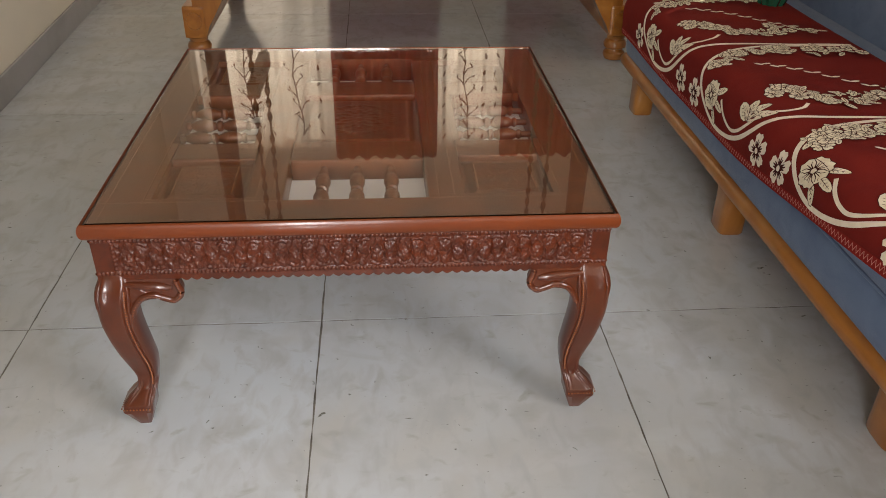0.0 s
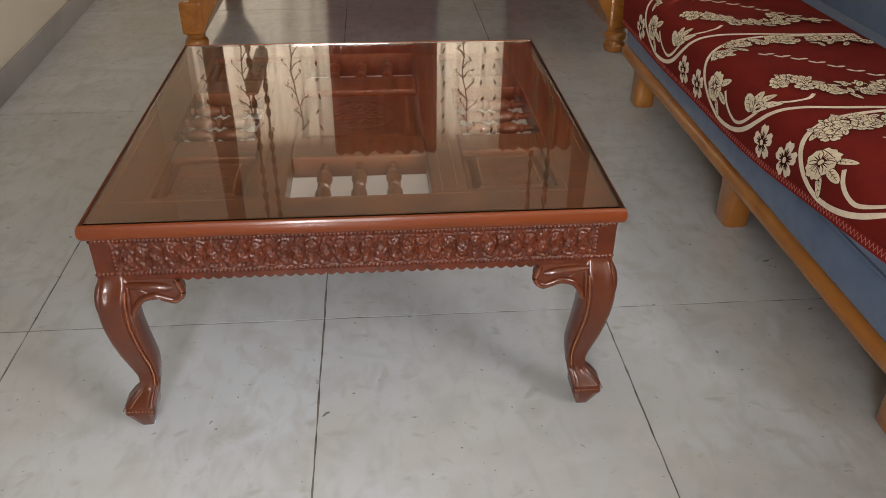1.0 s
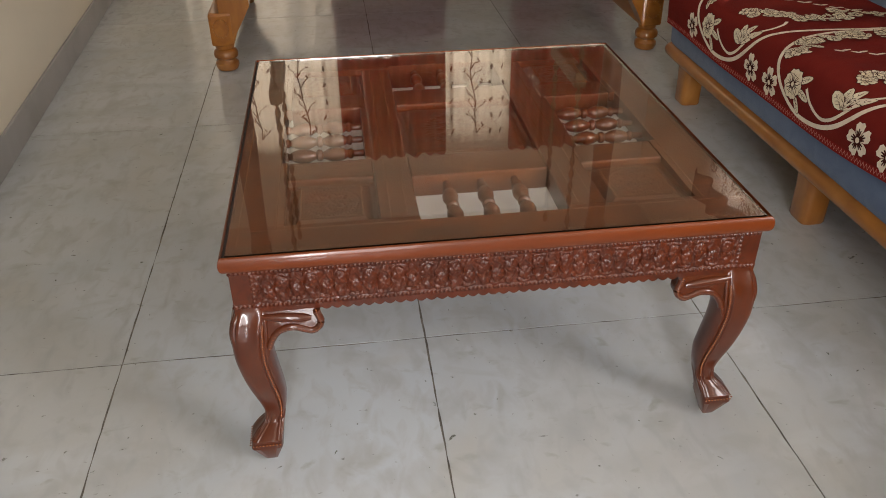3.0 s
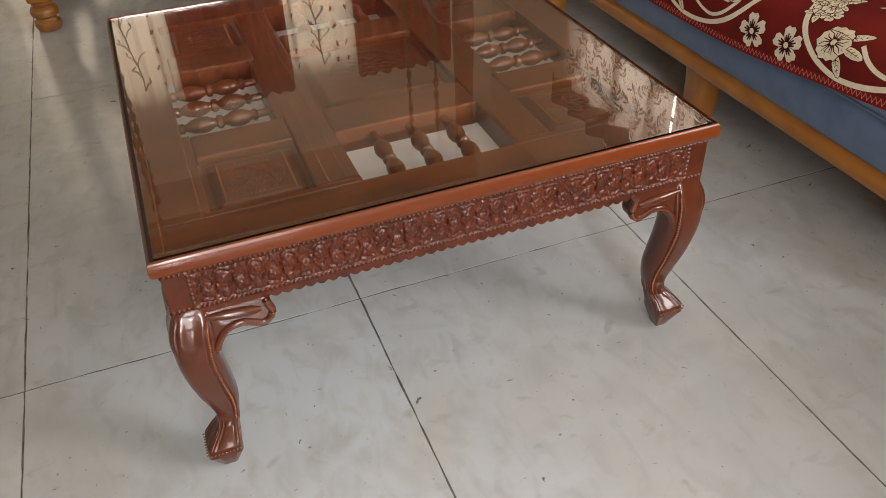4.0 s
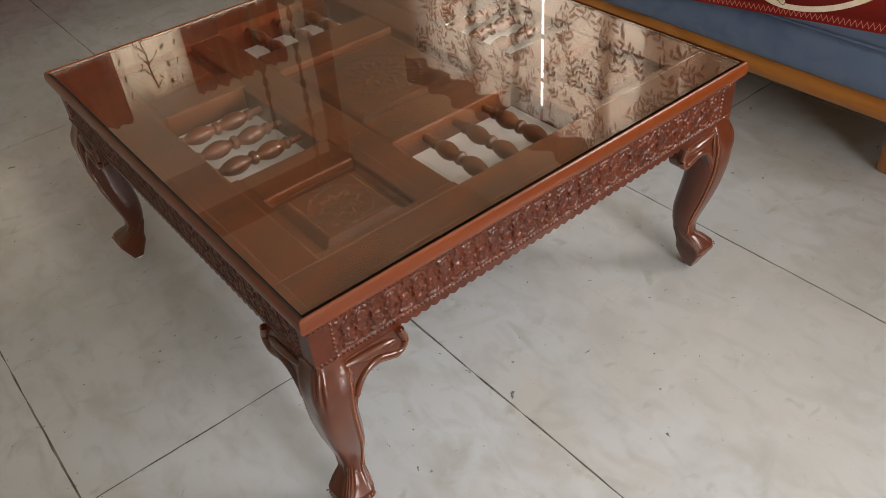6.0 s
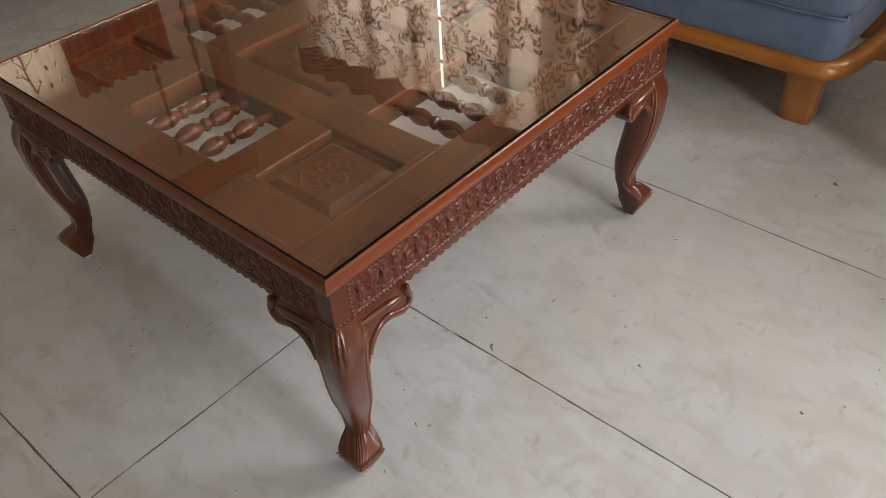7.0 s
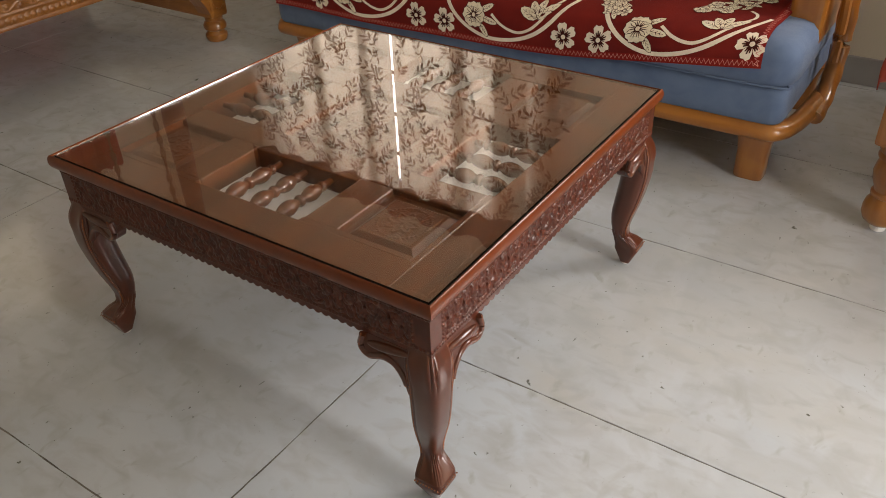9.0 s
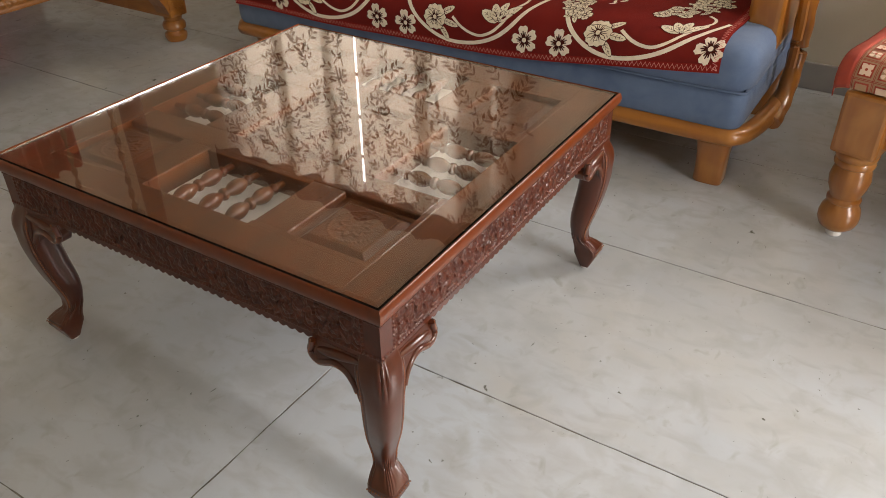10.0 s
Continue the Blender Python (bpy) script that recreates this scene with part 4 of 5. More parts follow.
rng = random.Random(7)
for unit in range(-1, 3):
    y0 = NEAR - UNIT + unit * UNIT if unit >= 0 else NEAR - 2 * UNIT
    for line, width in ((VINE, 0.0120), (STEM, 0.0085)):
        pts = keep([tuple(q) for q in smooth_path(line, 6)], y0)
        if len(pts) > 3:
            ink = Print(lambda p, y: throw_at(p, y, 0.0044))
            ink.ribbon(pts, width)
            ink.done("vine", CREAM, throw, "cream vine line")
    # pairs of small flowers between the loops
    for p, v in ((0.060, 0.054), (0.056, -0.056 + UNIT)):
        y = y0 + v
        if not inside(p, y, 0.008):
            continue
        turn = 0.3 + rng.uniform(-0.2, 0.2)
        fl = Print(lambda a, b: throw_at(a, b, 0.0046))
        fl.petals(p, y, 5, 0.006, 0.042, 0.030, turn)
        ob = fl.done("flower", CREAM, throw, "small cream five-petalled flower")
        dk = Print(lambda a, b: throw_at(a, b, 0.0055))
        for k in range(5):
            for off in (-0.3, 0.0, 0.3):
                a = turn + 2 * math.pi * k / 5 + off
                dk.ribbon([(p + r * math.cos(a), y + r * math.sin(a)) for r in (0.007, 0.015, 0.026 - 0.012 * abs(off))], 0.0062, True)
        dk.disc(p, y, 0.0108)
        tagged(dk.done("flower_shading", INK, ob), kind="stuff")
        ct = Print(lambda a, b: throw_at(a, b, 0.0062))
        ct.disc(p, y, 0.007)
        ct.done("flower_center", CREAM, ob)
    # the large flower in the bend of each loop
    p, y = 0.090, y0 + 0.368
    if inside(p, y, 0.05):
        fl, dk = Print(on_throw(0.0046)), Print(on_throw(0.0046))
        for k, (du, dv, ang, ln) in enumerate(((-0.020, -0.020, 3.75, 0.052), (0.014, -0.022, 5.2, 0.050), (-0.004, -0.026, 4.5, 0.060))):
            drawn_leaf(fl, dk, p + du, y + dv, ang, ln, 0.026, k)
        drawn_bloom(fl, dk, p, y, 6, 0.040, 0.034, 0.4, 4)
        ob = fl.done("flower", CREAM_LEAF, throw, "large pale flower with leaves")
        tagged(dk.done("flower_shading", INK, ob), kind="stuff")
    # leaf group on the stem
    p, y = 0.103, y0 + 0.148
    if inside(p, y, 0.05):
        lf, dk = Print(on_throw(0.0046)), Print(on_throw(0.0046))
        for k, (ang, ln, wd) in enumerate(((1.15, 0.064, 0.040), (-0.85, 0.082, 0.034), (0.45, 0.058, 0.036), (-0.2, 0.066, 0.034))):
            drawn_leaf(lf, dk, p, y, ang, ln, wd, k)
        ob = lf.done("leaf", CREAM_LEAF, throw, "pale veined leaves on the stem")
        tagged(dk.done("leaf_shading", INK, ob), kind="stuff")
    # sprays: leaves and blossoms crowded along the far arm and inside the loop
    for kind, line, count in (("far", [(0.150, 0.455), (0.20, 0.478), (0.27, 0.490), (0.35, 0.494), (0.45, 0.492), (0.57, 0.486)], 64),
                              ("mid", [(0.20, 0.220), (0.25, 0.180), (0.30, 0.140), (0.37, 0.130), (0.44, 0.150), (0.55, 0.125)], 62)):
        path = smooth_path(line, 8)
        sp, dk = Print(on_throw(0.0046)), Print(on_throw(0.0046))
        for k in range(count):
            p, v = path[int(k / count * (len(path) - 1))]
            p, y = p + rng.uniform(-0.012, 0.012), y0 + v + (rng.uniform(-0.034, 0.012) if kind == "far" else rng.uniform(-0.045, 0.035))
            if not inside(p, y, 0.024):
                continue
            if rng.random() < 0.30:
                drawn_bloom(sp, dk, p, y, 5, rng.uniform(0.018, 0.024), 0.018, rng.uniform(0, 6), k)
            else:
                ang, ln = rng.uniform(0, 6.28), rng.uniform(0.028, 0.042)
                if not inside(p + ln * math.cos(ang), y + ln * math.sin(ang)):
                    continue
                drawn_leaf(sp, dk, p, y, ang, ln, ln * 0.52, k)
        if sp.verts:
            ob = tagged(sp.done("spray", CREAM_LEAF, throw, "spray of small pale leaves and blossoms"), kind="stuff")
            if dk.verts:
                tagged(dk.done("spray_shading", INK, ob), kind="stuff")
    # string of small buds across the loop
    bud = Print(lambda a, b: throw_at(a, b, 0.0046))
    for k in range(16):
        t = k / 15
        p, y = 0.235 + 0.25 * t, y0 + 0.395 - 0.20 * t + 0.01 * math.sin(5 * t)
        if inside(p, y, 0.02):
            bud.leaf(p, y, -0.75 + 0.9 * (k % 2), 0.026, 0.013)
    if bud.verts:
        bud.done("bud_string", CREAM, throw, "string of cream buds")

# cloth over the backrest
back_throw = thing("back_throw", (2.0, 0.6, 0.7), "maroon printed cloth over the sofa backrest", "throw")


def back_cloth(u, v, k):
    y = 0.35 + 0.95 * u
    z = 0.60 + 0.34 * v
    return (1.925 + 0.20 * (z - 0.40) - 0.008 + k - 0.02 * max(0, 0.5 - z) - (0.0 if z < 0.85 else -0.4 * (z - 0.85)), y, z + 0.004 * math.sin(11 * y))


part("cloth", sheet("cloth", back_cloth, 40, 20, MAROON, 0.004), MAROON, back_throw)
hem = Print(lambda u, v: tuple(np.array(back_cloth(u, v, 0)) - np.array((0.0015, 0, 0))))
hem.ribbon([(k / 60, 0.03) for k in range(61)], 0.05)
hem.done("hem_band", HEM, back_throw)

vase = thing("green_vase", (1.79, 1.40, 0.44), "dark green glazed fluted vase standing on the sofa", "vase")
bm = bmesh.new()
rings = []
for r, z in ((0.030, 0.0), (0.040, 0.004), (0.046, 0.02), (0.060, 0.06), (0.068, 0.11), (0.062, 0.16), (0.045, 0.20), (0.038, 0.23), (0.048, 0.25), (0.042, 0.25), (0.034, 0.22)):
    rings.append([bm.verts.new((1.79 + r * (1 + 0.06 * math.cos(12 * a)) * math.cos(a), 1.40 + r * (1 + 0.06 * math.cos(12 * a)) * math.sin(a), 0.443 + z)) for a in [2 * math.pi * k / 72 for k in range(72)]])
for a, b in zip(rings, rings[1:]):
    for k in range(72):
        bm.faces.new((a[k], a[(k + 1) % 72], b[(k + 1) % 72], b[k]))
bm.faces.new(rings[0])
bm.faces.new(rings[-1])
part("body", bm, GREEN, vase, smooth=True)

# ---- curtains ----
def curtain(name, axis, at, a0, a1, z0, z1, fold, waves, mat, label, phase=0.0):
    """A hanging curtain with folds; returns the thing and the map from (across, up) to its surface."""
    ob = thing(name, ((at, (a0 + a1) / 2, z0) if axis == "x" else ((a0 + a1) / 2, at, z0)), label, "curtain")

    def surface(a, z, lift=0.0):
        t = (a - a0) / (a1 - a0)
        d = at + fold * math.sin(2 * math.pi * waves * t + phase + 0.4 * math.sin(1.5 * z)) + 0.35 * fold * math.sin(2 * math.pi * waves * 2.3 * t + 1.0) - lift
        return (d, a, z) if axis == "x" else (a, d, z)

    part("cloth", sheet("cloth", lambda u, v, k: surface(a0 + (a1 - a0) * u, z0 + (z1 - z0) * v), int(26 * waves), 24, mat), mat, ob)
    return ob, surface


def leaf_print(ob, surface, a0, a1, z0, z1, seed):
    """Bent twigs, each set with pairs of separate pointed leaves."""
    r = random.Random(seed)
    inks = [Print(lambda a, z: surface(a, z, 0.008)) for _ in (0, 1)]
    taken = {}

    def free(u, v, gap):
        i, j = int(u / 0.03), int(v / 0.03)
        near = [q for di in (-1, 0, 1) for dj in (-1, 0, 1) for q in taken.get((i + di, j + dj), [])]
        return all(math.hypot(u - q[0], v - q[1]) > gap for q in near)

    def leaf(u, v, ang):
        ln = r.uniform(0.034, 0.043)
        cu, cv = u + 0.55 * ln * math.cos(ang), v + 0.55 * ln * math.sin(ang)
        if a0 + 0.020 < cu < a1 - 0.020 and z0 < cv < z1 and free(cu, cv, 0.0175):
            taken.setdefault((int(cu / 0.03), int(cv / 0.03)), []).append((cu, cv))
            inks[r.random() < 0.15].leaf(u + 0.10 * ln * math.cos(ang), v + 0.10 * ln * math.sin(ang), ang, ln, ln * r.uniform(0.40, 0.50))

    def line(start, ang, bend, length, width, n):
        pts, (u, v) = [start], start
        for k in range(n):
            ang += bend / n
            u, v = u + length / n * math.cos(ang), v + length / n * math.sin(ang)
            pts.append((u, v))
        pts = [q for q in pts if a0 + 0.012 < q[0] < a1 - 0.012 and z0 < q[1] < z1]
        if len(pts) > 2:
            inks[1].ribbon(pts, width, True)
        return pts

    across, down = 0.104, 0.092
    for i in range(-1, round((a1 - a0) / across) + 1):
        for j in range(int((z1 - z0) / down) + 1):
            u, v = a0 + (i + 0.25 + 0.5 * (j % 2)) * across + r.uniform(-0.015, 0.015), z1 - j * down + r.uniform(-0.012, 0.012)
            side = r.choice((-1, 1))
            ang, bend = -math.pi / 2 + side * r.uniform(0.35, 1.15), side * r.uniform(-0.7, 0.3)
            pts = line((u, v), ang, bend, r.uniform(0.125, 0.150), 0.0042, 8)
            for m, (pu, pv) in enumerate(pts[2:]):
                now = ang + bend * (m + 2) / 8
                for q in ((-1, 1) if m % 2 == 0 else ((-1, 1)[(m // 2) % 2],)):
                    leaf(pu, pv, now + q * r.uniform(0.60, 0.95))
            if len(pts) > 4:
                leaf(pts[-1][0], pts[-1][1], ang + bend)
    tagged(inks[0].done("leaf_print", LEAFINK, ob, "dark leaf sprays"), kind="stuff")
    tagged(inks[1].done("twig_print", LEAFINK_PALE, ob, "brown twigs and paler leaves"), kind="stuff")


def pleat_shades(ob, surface, z0, z1, rows):
    """Extra strips of cloth added behind a curtain to darken bands of it, as folds would."""
    for a, b in rows:
        part("pleat_shade", sheet("pleat_shade", lambda u, v, k, a=a, b=b: surface(a + (b - a) * u, z0 + (z1 - z0) * v, -0.012 - 0.010 * math.sin(math.pi * u)), 6, 12, LEAFCLOTH), LEAFCLOTH, ob)


for nm, a0, a1, seed, rows in (("near", 0.84, 1.833, 3, ((0.85, 1.00), (1.08, 1.26), (1.41, 1.50))), ("far", 1.843, 2.85, 5, ((2.00, 2.05), (2.31, 2.38)))):
    ob, surf = curtain("window_curtain", "x", 2.285, a0, a1, 0.30, 1.98, 0.010, 4.0, LEAFCLOTH, "beige curtain printed with dark leaf sprays, daylight behind", seed)
    pleat_shades(ob, surf, 0.30, 1.98, rows)
    leaf_print(ob, surf, a0, a1, 0.75, 1.98, seed)


def valance(name, axis, at, a0, a1, z0, z1, bumps, out, label, mat=DRAPE):
    """Gathered dark cloth with a wavy edge above and below."""
    ob = thing(name, ((at, (a0 + a1) / 2, z0) if axis == "x" else ((a0 + a1) / 2, at, z0)), label, "curtain")

    def f(u, v, k):
        a = a0 + (a1 - a0) * u
        top, low = z1 + 0.022 * abs(math.sin(math.pi * bumps * u)), z0 - 0.02 * abs(math.sin(math.pi * bumps * u + 0.5))
        z = low + (top - low) * v
        d = at - out * (0.5 + 0.5 * math.sin(2 * math.pi * bumps * 1.5 * u)) + k
        return (d, a, z) if axis == "x" else (a, d, z)

    part("cloth", sheet("cloth", f, int(bumps * 18), 8, mat, 0.006), mat, ob)
    return ob


valance("curtain_valance", "x", 2.26, 0.78, 2.92, 1.92, 2.06, 7, 0.05, "dark brown gathered valance above the leaf curtains", DRAPE_DARK)
for a0, a1, bumps in ((0.19, 0.89, 5), (1.33, 2.0, 5)):
    valance("maroon_drape", "y", 3.98, a0, a1, 0.10, 2.20, bumps, 0.05, "deep maroon gathered drape between the windows")
for a0, a1, z0, branches, dots in ((-0.74, 0.215, 0.08, (-0.60, -0.37, -0.05), (-0.24, 0.10)), (0.85, 1.39, 0.7, (1.09,), (0.95, 1.21, 1.29))):
    ob, surf = curtain("sheer_curtain", "y", 4.015, a0, a1, z0, 2.16, 0.012, (a1 - a0) * 9, SHEER, "white sheer curtain with dark twig print, daylight behind", a0)
    pr = Print(lambda a, z, surf=surf: surf(a, z, 0.005))
    r = random.Random(11)
    for b in branches:
        z = z0 + 0.05
        trunk = []
        k = 0
        while z < 2.12:
            trunk.append((b + 0.02 * math.sin(7 * z) + r.uniform(-0.008, 0.008), z))
            s = (-1, 1)[k % 2]
            for q in (s, -s if k % 3 == 0 else s):
                end = (trunk[-1][0] + q * r.uniform(0.040, 0.060), z - r.uniform(0.055, 0.080))
                if a0 + 0.02 < end[0] < a1 - 0.02:
                    pr.ribbon([trunk[-1], ((trunk[-1][0] + end[0]) / 2, (trunk[-1][1] + end[1]) / 2 - 0.012), end], 0.0085, True)
                    pr.leaf(end[0], end[1], r.uniform(3.5, 6), 0.028, 0.015)
            z += r.uniform(0.070, 0.095)
            k += 1
        pr.ribbon(trunk, 0.0085)
    for b in dots:
        for k in range(18):
            z = z0 + 0.1 + k * 0.115
            if z < 2.1:
                pr.leaf(b + r.uniform(-0.01, 0.01), z, r.uniform(1, 2.2), 0.044, 0.022)
    pr.done("twig_print", TWIGINK, ob, "dark twig print")

# ---- wooden swing at the far end ----
stand = thing("swing_stand", (0.64, 2.8, 0), "tall carved teak swing frame with turned feet", "swing frame")
FOOT = [(0.030, 0.0), (0.040, 0.004), (0.047, 0.020), (0.046, 0.032), (0.036, 0.042), (0.035, 0.047), (0.047, 0.056), (0.049, 0.070), (0.044, 0.082), (0.034, 0.090), (0.038, 0.096), (0.038, 0.106), (0.030, 0.110)]
for x, yf in ((-0.246, 2.200), (1.527, 2.195)):
    for y in (yf, yf + 1.0):
        part("turned_foot", lathe(FOOT, 28, "z", (x, y, 0)), WOOD_OAK_Z, stand, smooth=True)
    inward = 1 if x < 0 else -1
    block = box((x - 0.045, yf - 0.045, 0.108), (x + 0.045, yf + 1.045, 0.24), 0.012, 2)
    part("side_beam", block, WOOD_OAK, stand, "carved side beam")
    for y in (yf, yf + 1.0):
        out = [(0.0, 0.112), (0.045, 0.125), (0.060, 0.160), (0.085, 0.200), (0.12, 0.26), (0.12, 0.30), (0.0, 0.30)]
        part("bracket", prism(out, 0, lambda u, v, k, x=x, y=y, s=inward: (x + s * u, y - 0.04 + 0.08 * k, v)), WOOD_OAK_Z, stand)
        pts = [(x + 0.03 * math.cos(a), y - 0.046, 0.18 + 0.035 * math.sin(a)) for a in [2 * math.pi * k / 18 for k in range(18)]]
        bead_row("carved_beads", pts, 0.004, WOOD_OAK, stand)
    yp = yf + 0.5
    post = [(0.050, 0.23), (0.050, 0.62), (0.062, 0.64), (0.062, 0.66), (0.048, 0.70), (0.050, 1.2), (0.058, 1.45), (0.050, 1.7), (0.045, 2.05), (0.055, 2.08), (0.055, 2.2), (0.03, 2.22)]
    part("post", lathe(post, 24, "z", (x - 0.045 * inward, yp, 0)), WOOD_DARK, stand, "dark turned post", smooth=True)
part("top_beam", box((-0.31, 2.645, 2.20), (1.63, 2.775, 2.32), 0.01, 1), WOOD_DARK, stand)
swing = thing("hanging_swing", (0.64, 2.75, 0.3), "wide teak swing seat hung on beaded brass rods", "swing")
part("plank", box((-0.16, 2.26, 0.298), (1.40, 3.25, 0.385), 0.012, 2), WOOD_SWING, swing)


def swing_carving(u, w):
    """Height of the carved band along the swing's front: bead rows and leaf scrolls between plain fillets."""
    h = 0.003 if w < 0.010 or 0.046 < w < 0.054 or w > 0.090 else 0.0
    if 0.012 < w < 0.044:
        s = u / 0.052
        x, y = (s % 1 - 0.5) * 0.052, (w - 0.028) * (1 if int(s) % 2 else -1)
        r, a = math.hypot(x, y - 0.003), math.atan2(y - 0.003, x)
        h = max(h, 0.006 * max(0.0, 1 - (r / (0.014 * (0.75 + 0.25 * math.cos(5 * a)))) ** 2), 0.004 * max(0.0, 1 - (abs(y + 0.011 * math.cos(math.pi * x / 0.052)) / 0.003) ** 2))
    if 0.056 < w < 0.088:
        d = math.hypot((u % 0.024) - 0.012, w - 0.072) / 0.011
        h = max(h, 0.006 * max(0.0, 1 - d * d) ** 0.5)
    return h


nu, nw, verts, faces = 460, 34, [], []
for j in range(nw + 1):
    for i in range(nu + 1):
        u, w = 1.56 * i / nu, 0.10 * j / nw
        verts.append((-0.16 + u, 2.252 - swing_carving(u, w), 0.388 - w))
for j in range(nw):
    for i in range(nu):
        k = j * (nu + 1) + i
        faces.append((k, k + nu + 1, k + nu + 2, k + 1))
n = len(verts)
verts += [(x, 2.262, z) for x in (-0.16, 1.40) for z in (0.388, 0.288)]
faces += [(0, n, n + 2, nu), (nw * (nu + 1), nw * (nu + 1) + nu, n + 3, n + 1), (n, n + 1, n + 3, n + 2)]
part("carved_front", mesh_from("carved_front", verts, faces, WOOD_SWING, smooth=True), WOOD_SWING, swing, "carved front board")
for x in (-0.10, 1.36):
    for y in (2.55, 2.98):
        rod, z, k = [(0.006, 0.37)], 0.40, 0
        while z < 2.24:
            rod += [(0.006, z), (0.013, z + 0.015), (0.015, z + 0.03), (0.013, z + 0.045), (0.006, z + 0.06)]
            z += 0.075 if k % 4 else 0.13
            k += 1
        part("chain_rod", lathe(rod, 10, "z", (x, y, 0)), BRASS, swing, smooth=True)
    part("chain_block", box((x - 0.03, 2.52, 1.14), (x + 0.03, 3.01, 1.22), 0.015, 2), BRASS, swing)

# ---- day bed beside the sofa ----
bed = thing("day_bed", (1.85, -1.3, 0), "honey-coloured wooden day bed with thick turned legs", "day bed")
BEDLEG = [(0.022, 0.019), (0.036, 0.022), (0.049, 0.032), (0.056, 0.047), (0.057, 0.062), (0.053, 0.082), (0.043, 0.096), (0.041, 0.100), (0.047, 0.104), (0.047, 0.112), (0.041, 0.117), (0.043, 0.125), (0.052, 0.145), (0.056, 0.168), (0.052, 0.190), (0.047, 0.204), (0.054, 0.208), (0.056, 0.216), (0.052, 0.224), (0.056, 0.230), (0.058, 0.240), (0.054, 0.248)]
for x in (1.366, 2.24):
    for y in (-0.470, -2.30):
        part("leg", lathe([(r * 0.90, h) for r, h in BEDLEG], 32, "z", (x, y, 0)), WOOD_OAK_Z, bed, smooth=True)
        part("leg_block", box((x - 0.055, y - 0.055, 0.246), (x + 0.055, y + 0.055, 0.405), 0.010, 2), WOOD_OAK_Z, bed)
        part("foot_pad", lathe([(0.018, 0), (0.020, 0.003), (0.019, 0.020)], 16, "z", (x, y, 0)), PAD, bed, "white plastic pad")
part("side_rail", box((1.345, -2.30, 0.27), (1.38, -0.49, 0.395), 0.006, 1), WOOD_OAK, bed)
part("side_rail", box((2.225, -2.30, 0.27), (2.26, -0.49, 0.40), 0.006, 1), WOOD_OAK, bed)
part("end_rail", box((1.40, -0.49, 0.27), (2.225, -0.455, 0.395), 0.006, 1), WOOD_OAK, bed)
part("mattress", box((1.345, -2.35, 0.405), (2.27, -0.410, 0.480), 0.025, 3), BEIGE_CLOTH, bed, smooth=True)
spread = thing("bed_spread", (1.8, -1.3, 0.5), "brick red and beige block-printed cotton spread on the day bed", "bedspread")
HEMLINE = smooth_path([(1.322, 0.410), (1.317, 0.438), (1.327, 0.466), (1.353, 0.484), (1.395, 0.4895), (1.46, 0.490), (1.70, 0.490), (2.28, 0.490)], 6)
RUN = np.concatenate([[0], np.cumsum([math.dist(a, b) for a, b in zip(HEMLINE, HEMLINE[1:])])])
LY = -0.385


def spread_at(s, v, lift=0.0):
    """Cloth over the mattress: s up from the front hem and over the top, v along the bed from its end; below zero it hangs."""
    x, z = float(np.interp(s, RUN, [q[0] for q in HEMLINE])), float(np.interp(s, RUN, [q[1] for q in HEMLINE]))
    e = 0.004
    x2, z2 = float(np.interp(s + e, RUN, [q[0] for q in HEMLINE])), float(np.interp(s + e, RUN, [q[1] for q in HEMLINE]))
    d = math.hypot(x2 - x, z2 - z) or 1
    lift += 0.0012 * math.sin(30 * v + 20 * s)
    x, z = x - (z2 - z) / d * lift, z + (x2 - x) / d * lift
    over = max(0.0, -v)
    return (x, LY - max(v, 0) + 0.05 * over + (lift if over else 0), max(z - 0.7 * over - 0.012 * math.exp(-abs(v) / 0.012), 0.30))


def spread_panel(name, s0, s1, v0, v1, nu, nv, mat, lift=0.0, label=""):
    return part(name, sheet(name, lambda u, v, k: spread_at(s0 + (s1 - s0) * u, v0 + (v1 - v0) * v, lift - k), nu, nv, mat, 0.002), mat, spread, label, smooth=True)


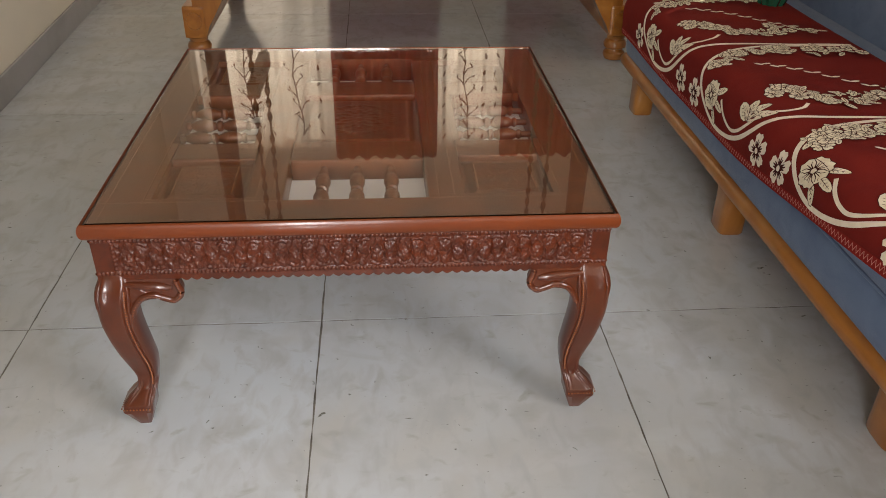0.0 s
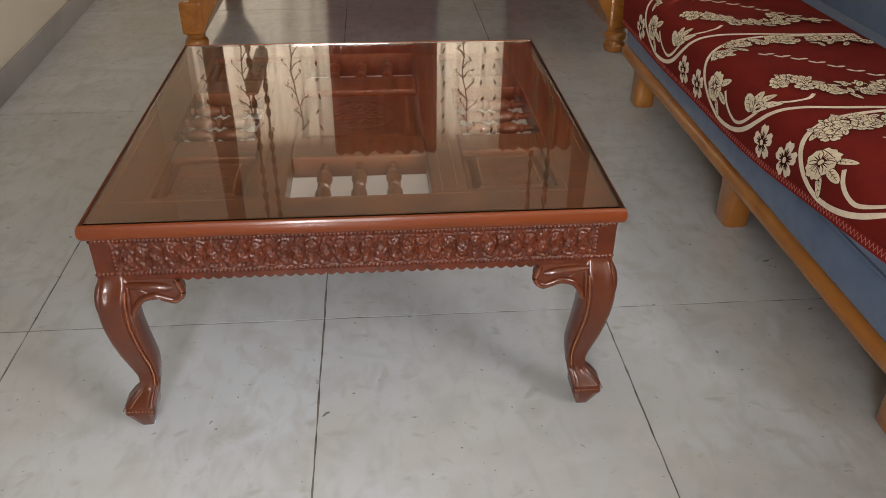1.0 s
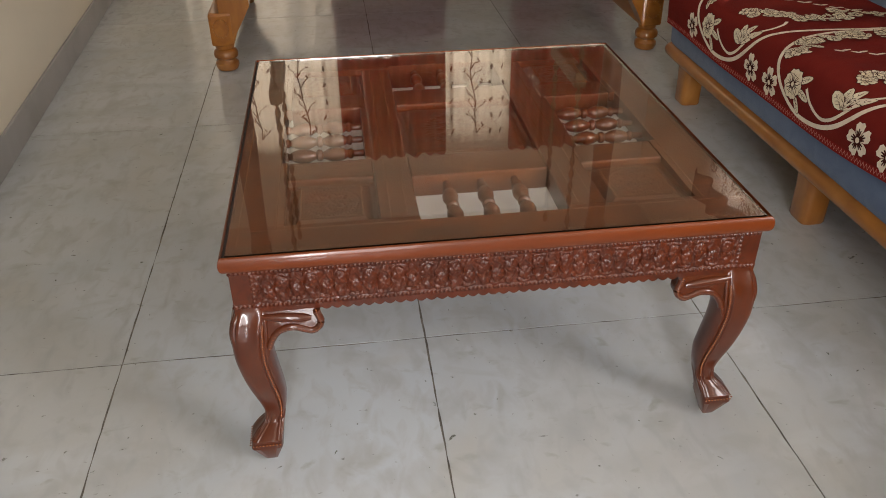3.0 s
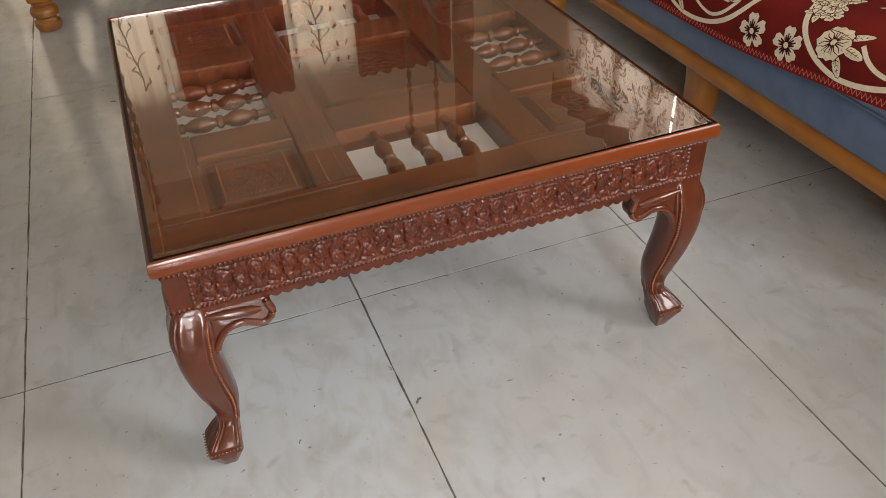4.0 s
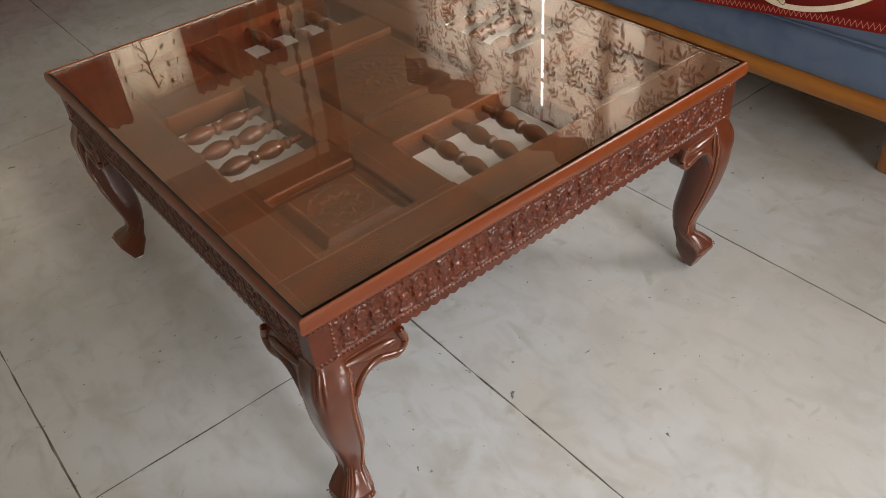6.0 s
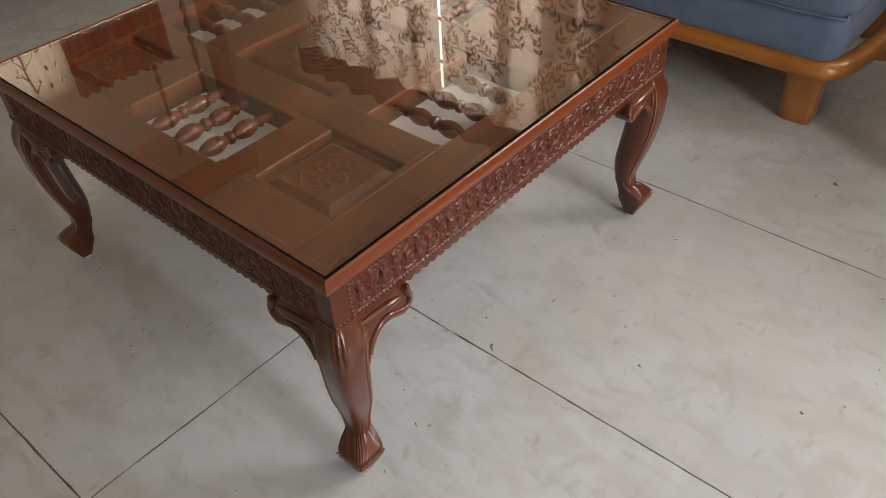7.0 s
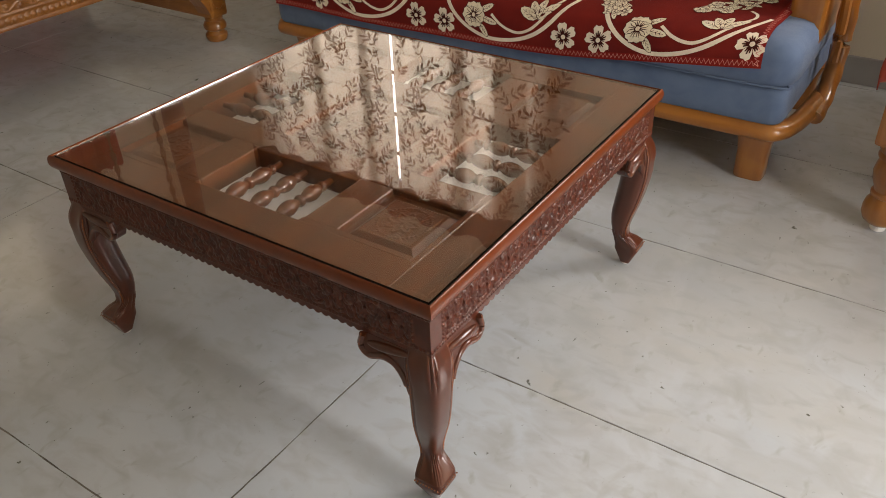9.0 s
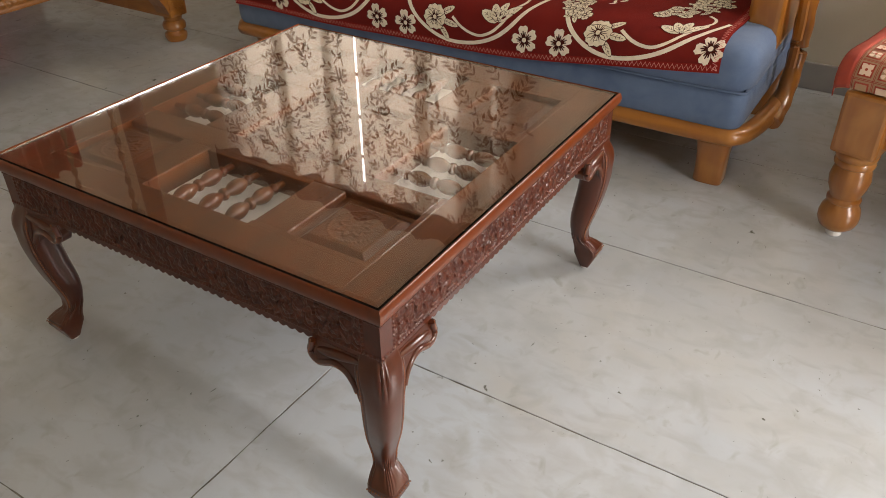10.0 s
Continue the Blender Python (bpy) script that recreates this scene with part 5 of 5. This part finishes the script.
SMAX = float(RUN[-1])
spread_panel("cloth", 0.0, SMAX, 0.0, 1.9, 90, 60, BEIGE_CLOTH)
spread_panel("end_drop", 0.0, SMAX, -0.045, 0.0, 60, 8, RED_CLOTH)
spread_panel("red_border", 0.0, SMAX, -0.004, 0.034, 60, 4, RED_CLOTH, 0.0015, "plain brick red border")
sq = Print(lambda u, v: spread_at(u, v, 0.0022))
pale = Print(lambda u, v: spread_at(u, v, 0.0034))
mid = Print(lambda u, v: spread_at(u, v, 0.0030))
dot = Print(lambda u, v: spread_at(u, v, 0.0044))
PITCH = 0.046
for i in range(21):
    for j in range(38):
        u, v, a = i * PITCH + 0.006, j * PITCH + 0.060, 0.0162
        lo, hi = max(u - a, 0.001), u + a
        sq.fan([(lo, v - a), (u, v - a), (hi, v - a), (hi, v), (hi, v + a), (u, v + a), (lo, v + a), (lo, v)])
        w = a * 0.78
        lo2 = max(u - w, 0.002)
        (pale if (i + j) % 2 else mid).fan([(lo2, v - w), (u, v - w), (u + w, v - w), (u + w, v), (u + w, v + w), (u, v + w), (lo2, v + w), (lo2, v)])
        if not i:
            continue
        if (i + j) % 2:
            for q in (-1, 1):
                dot.disc(u + q * w, v, 0.0024)
                dot.disc(u, v + q * w, 0.0024)
        else:
            pale.petals(u, v, 4, 0.003, 0.0145, 0.0100, 0.785)
        dot.disc(u, v, 0.0032)
    for off in (-0.0213, -0.0243):
        if i * PITCH + 0.006 + off > 0:
            sq.ribbon([(i * PITCH + 0.006 + off, 0.036 + 0.02 * k) for k in range(90)], 0.0014)
for j in range(39):
    for off in (-0.0213, -0.0243):
        sq.ribbon([(0.002 + 0.012 * k, j * PITCH + 0.060 + off) for k in range(80)], 0.0014)
tagged(sq.done("block_print", RED_CLOTH, spread, "red printed squares"), kind="stuff")
tagged(pale.done("block_flowers", PALE_PRINT, spread), kind="stuff")
tagged(mid.done("block_fields", BEIGE_CLOTH, spread), kind="stuff")
tagged(dot.done("block_dots", RED_CLOTH, spread), kind="stuff")

# the day bed stands a little askew to the sofa, turned about its corner leg
TURN = Matrix.Translation((1.366, -0.470, 0)) @ Matrix.Rotation(radians(-12), 4, "Z") @ Matrix.Translation((-1.366, 0.470, 0))
for ob in (bed, spread):
    ob.matrix_world = TURN @ ob.matrix_world

# ---- floor of large marble slabs ----
COLUMNS = (-2.27, -1.615, -0.960, -0.305, 0.3555, 1.004, 1.655, 2.31)
GY, TY = 0.340, 1.282
floor = tagged(part("floor", box((X0 - 0.15, Y0 - 0.15, -0.12), (X1 + 0.15, Y1 + 0.15, -0.0012)), GROUT), "pale grey-white marble slab floor with dark joints", "floor", kind="structure")


def slab(x0, y0, x1, y1):
    """A slab with slightly uneven sawn edges."""
    g, ring = 0.0017, []
    corners = [(x0 + g, y0 + g), (x1 - g, y0 + g), (x1 - g, y1 - g), (x0 + g, y1 - g)]
    for k in range(4):
        a, b = corners[k], corners[(k + 1) % 4]
        n = max(4, int(math.dist(a, b) / 0.025))
        for i in range(n):
            x, y = a[0] + (b[0] - a[0]) * i / n, a[1] + (b[1] - a[1]) * i / n
            off = max(-0.0011, 0.0016 * noise.noise(Vector((x * 31, y * 31, k + x0)))) + 0.0012 * noise.noise(Vector((x * 7, y * 7, 9 + k)))
            ring.append((x + (off if k == 3 else -off if k == 1 else 0), y + (off if k == 0 else -off if k == 2 else 0)))
    bm = bmesh.new()
    top, low = [bm.verts.new((*p, 0.0)) for p in ring], [bm.verts.new((*p, -0.012)) for p in ring]
    bm.faces.new(top)
    for i in range(len(ring)):
        j = (i + 1) % len(ring)
        bm.faces.new((top[i], low[i], low[j], top[j]))
    return bm


for x0, x1 in zip((X0, *COLUMNS), (*COLUMNS, X1)):
    for j in range(math.floor((Y0 - GY) / TY), math.ceil((Y1 - GY) / TY)):
        y0, y1 = max(GY + j * TY, Y0), min(GY + (j + 1) * TY, Y1)
        part("slab", slab(x0, y0, x1, y1), MARBLE, floor)
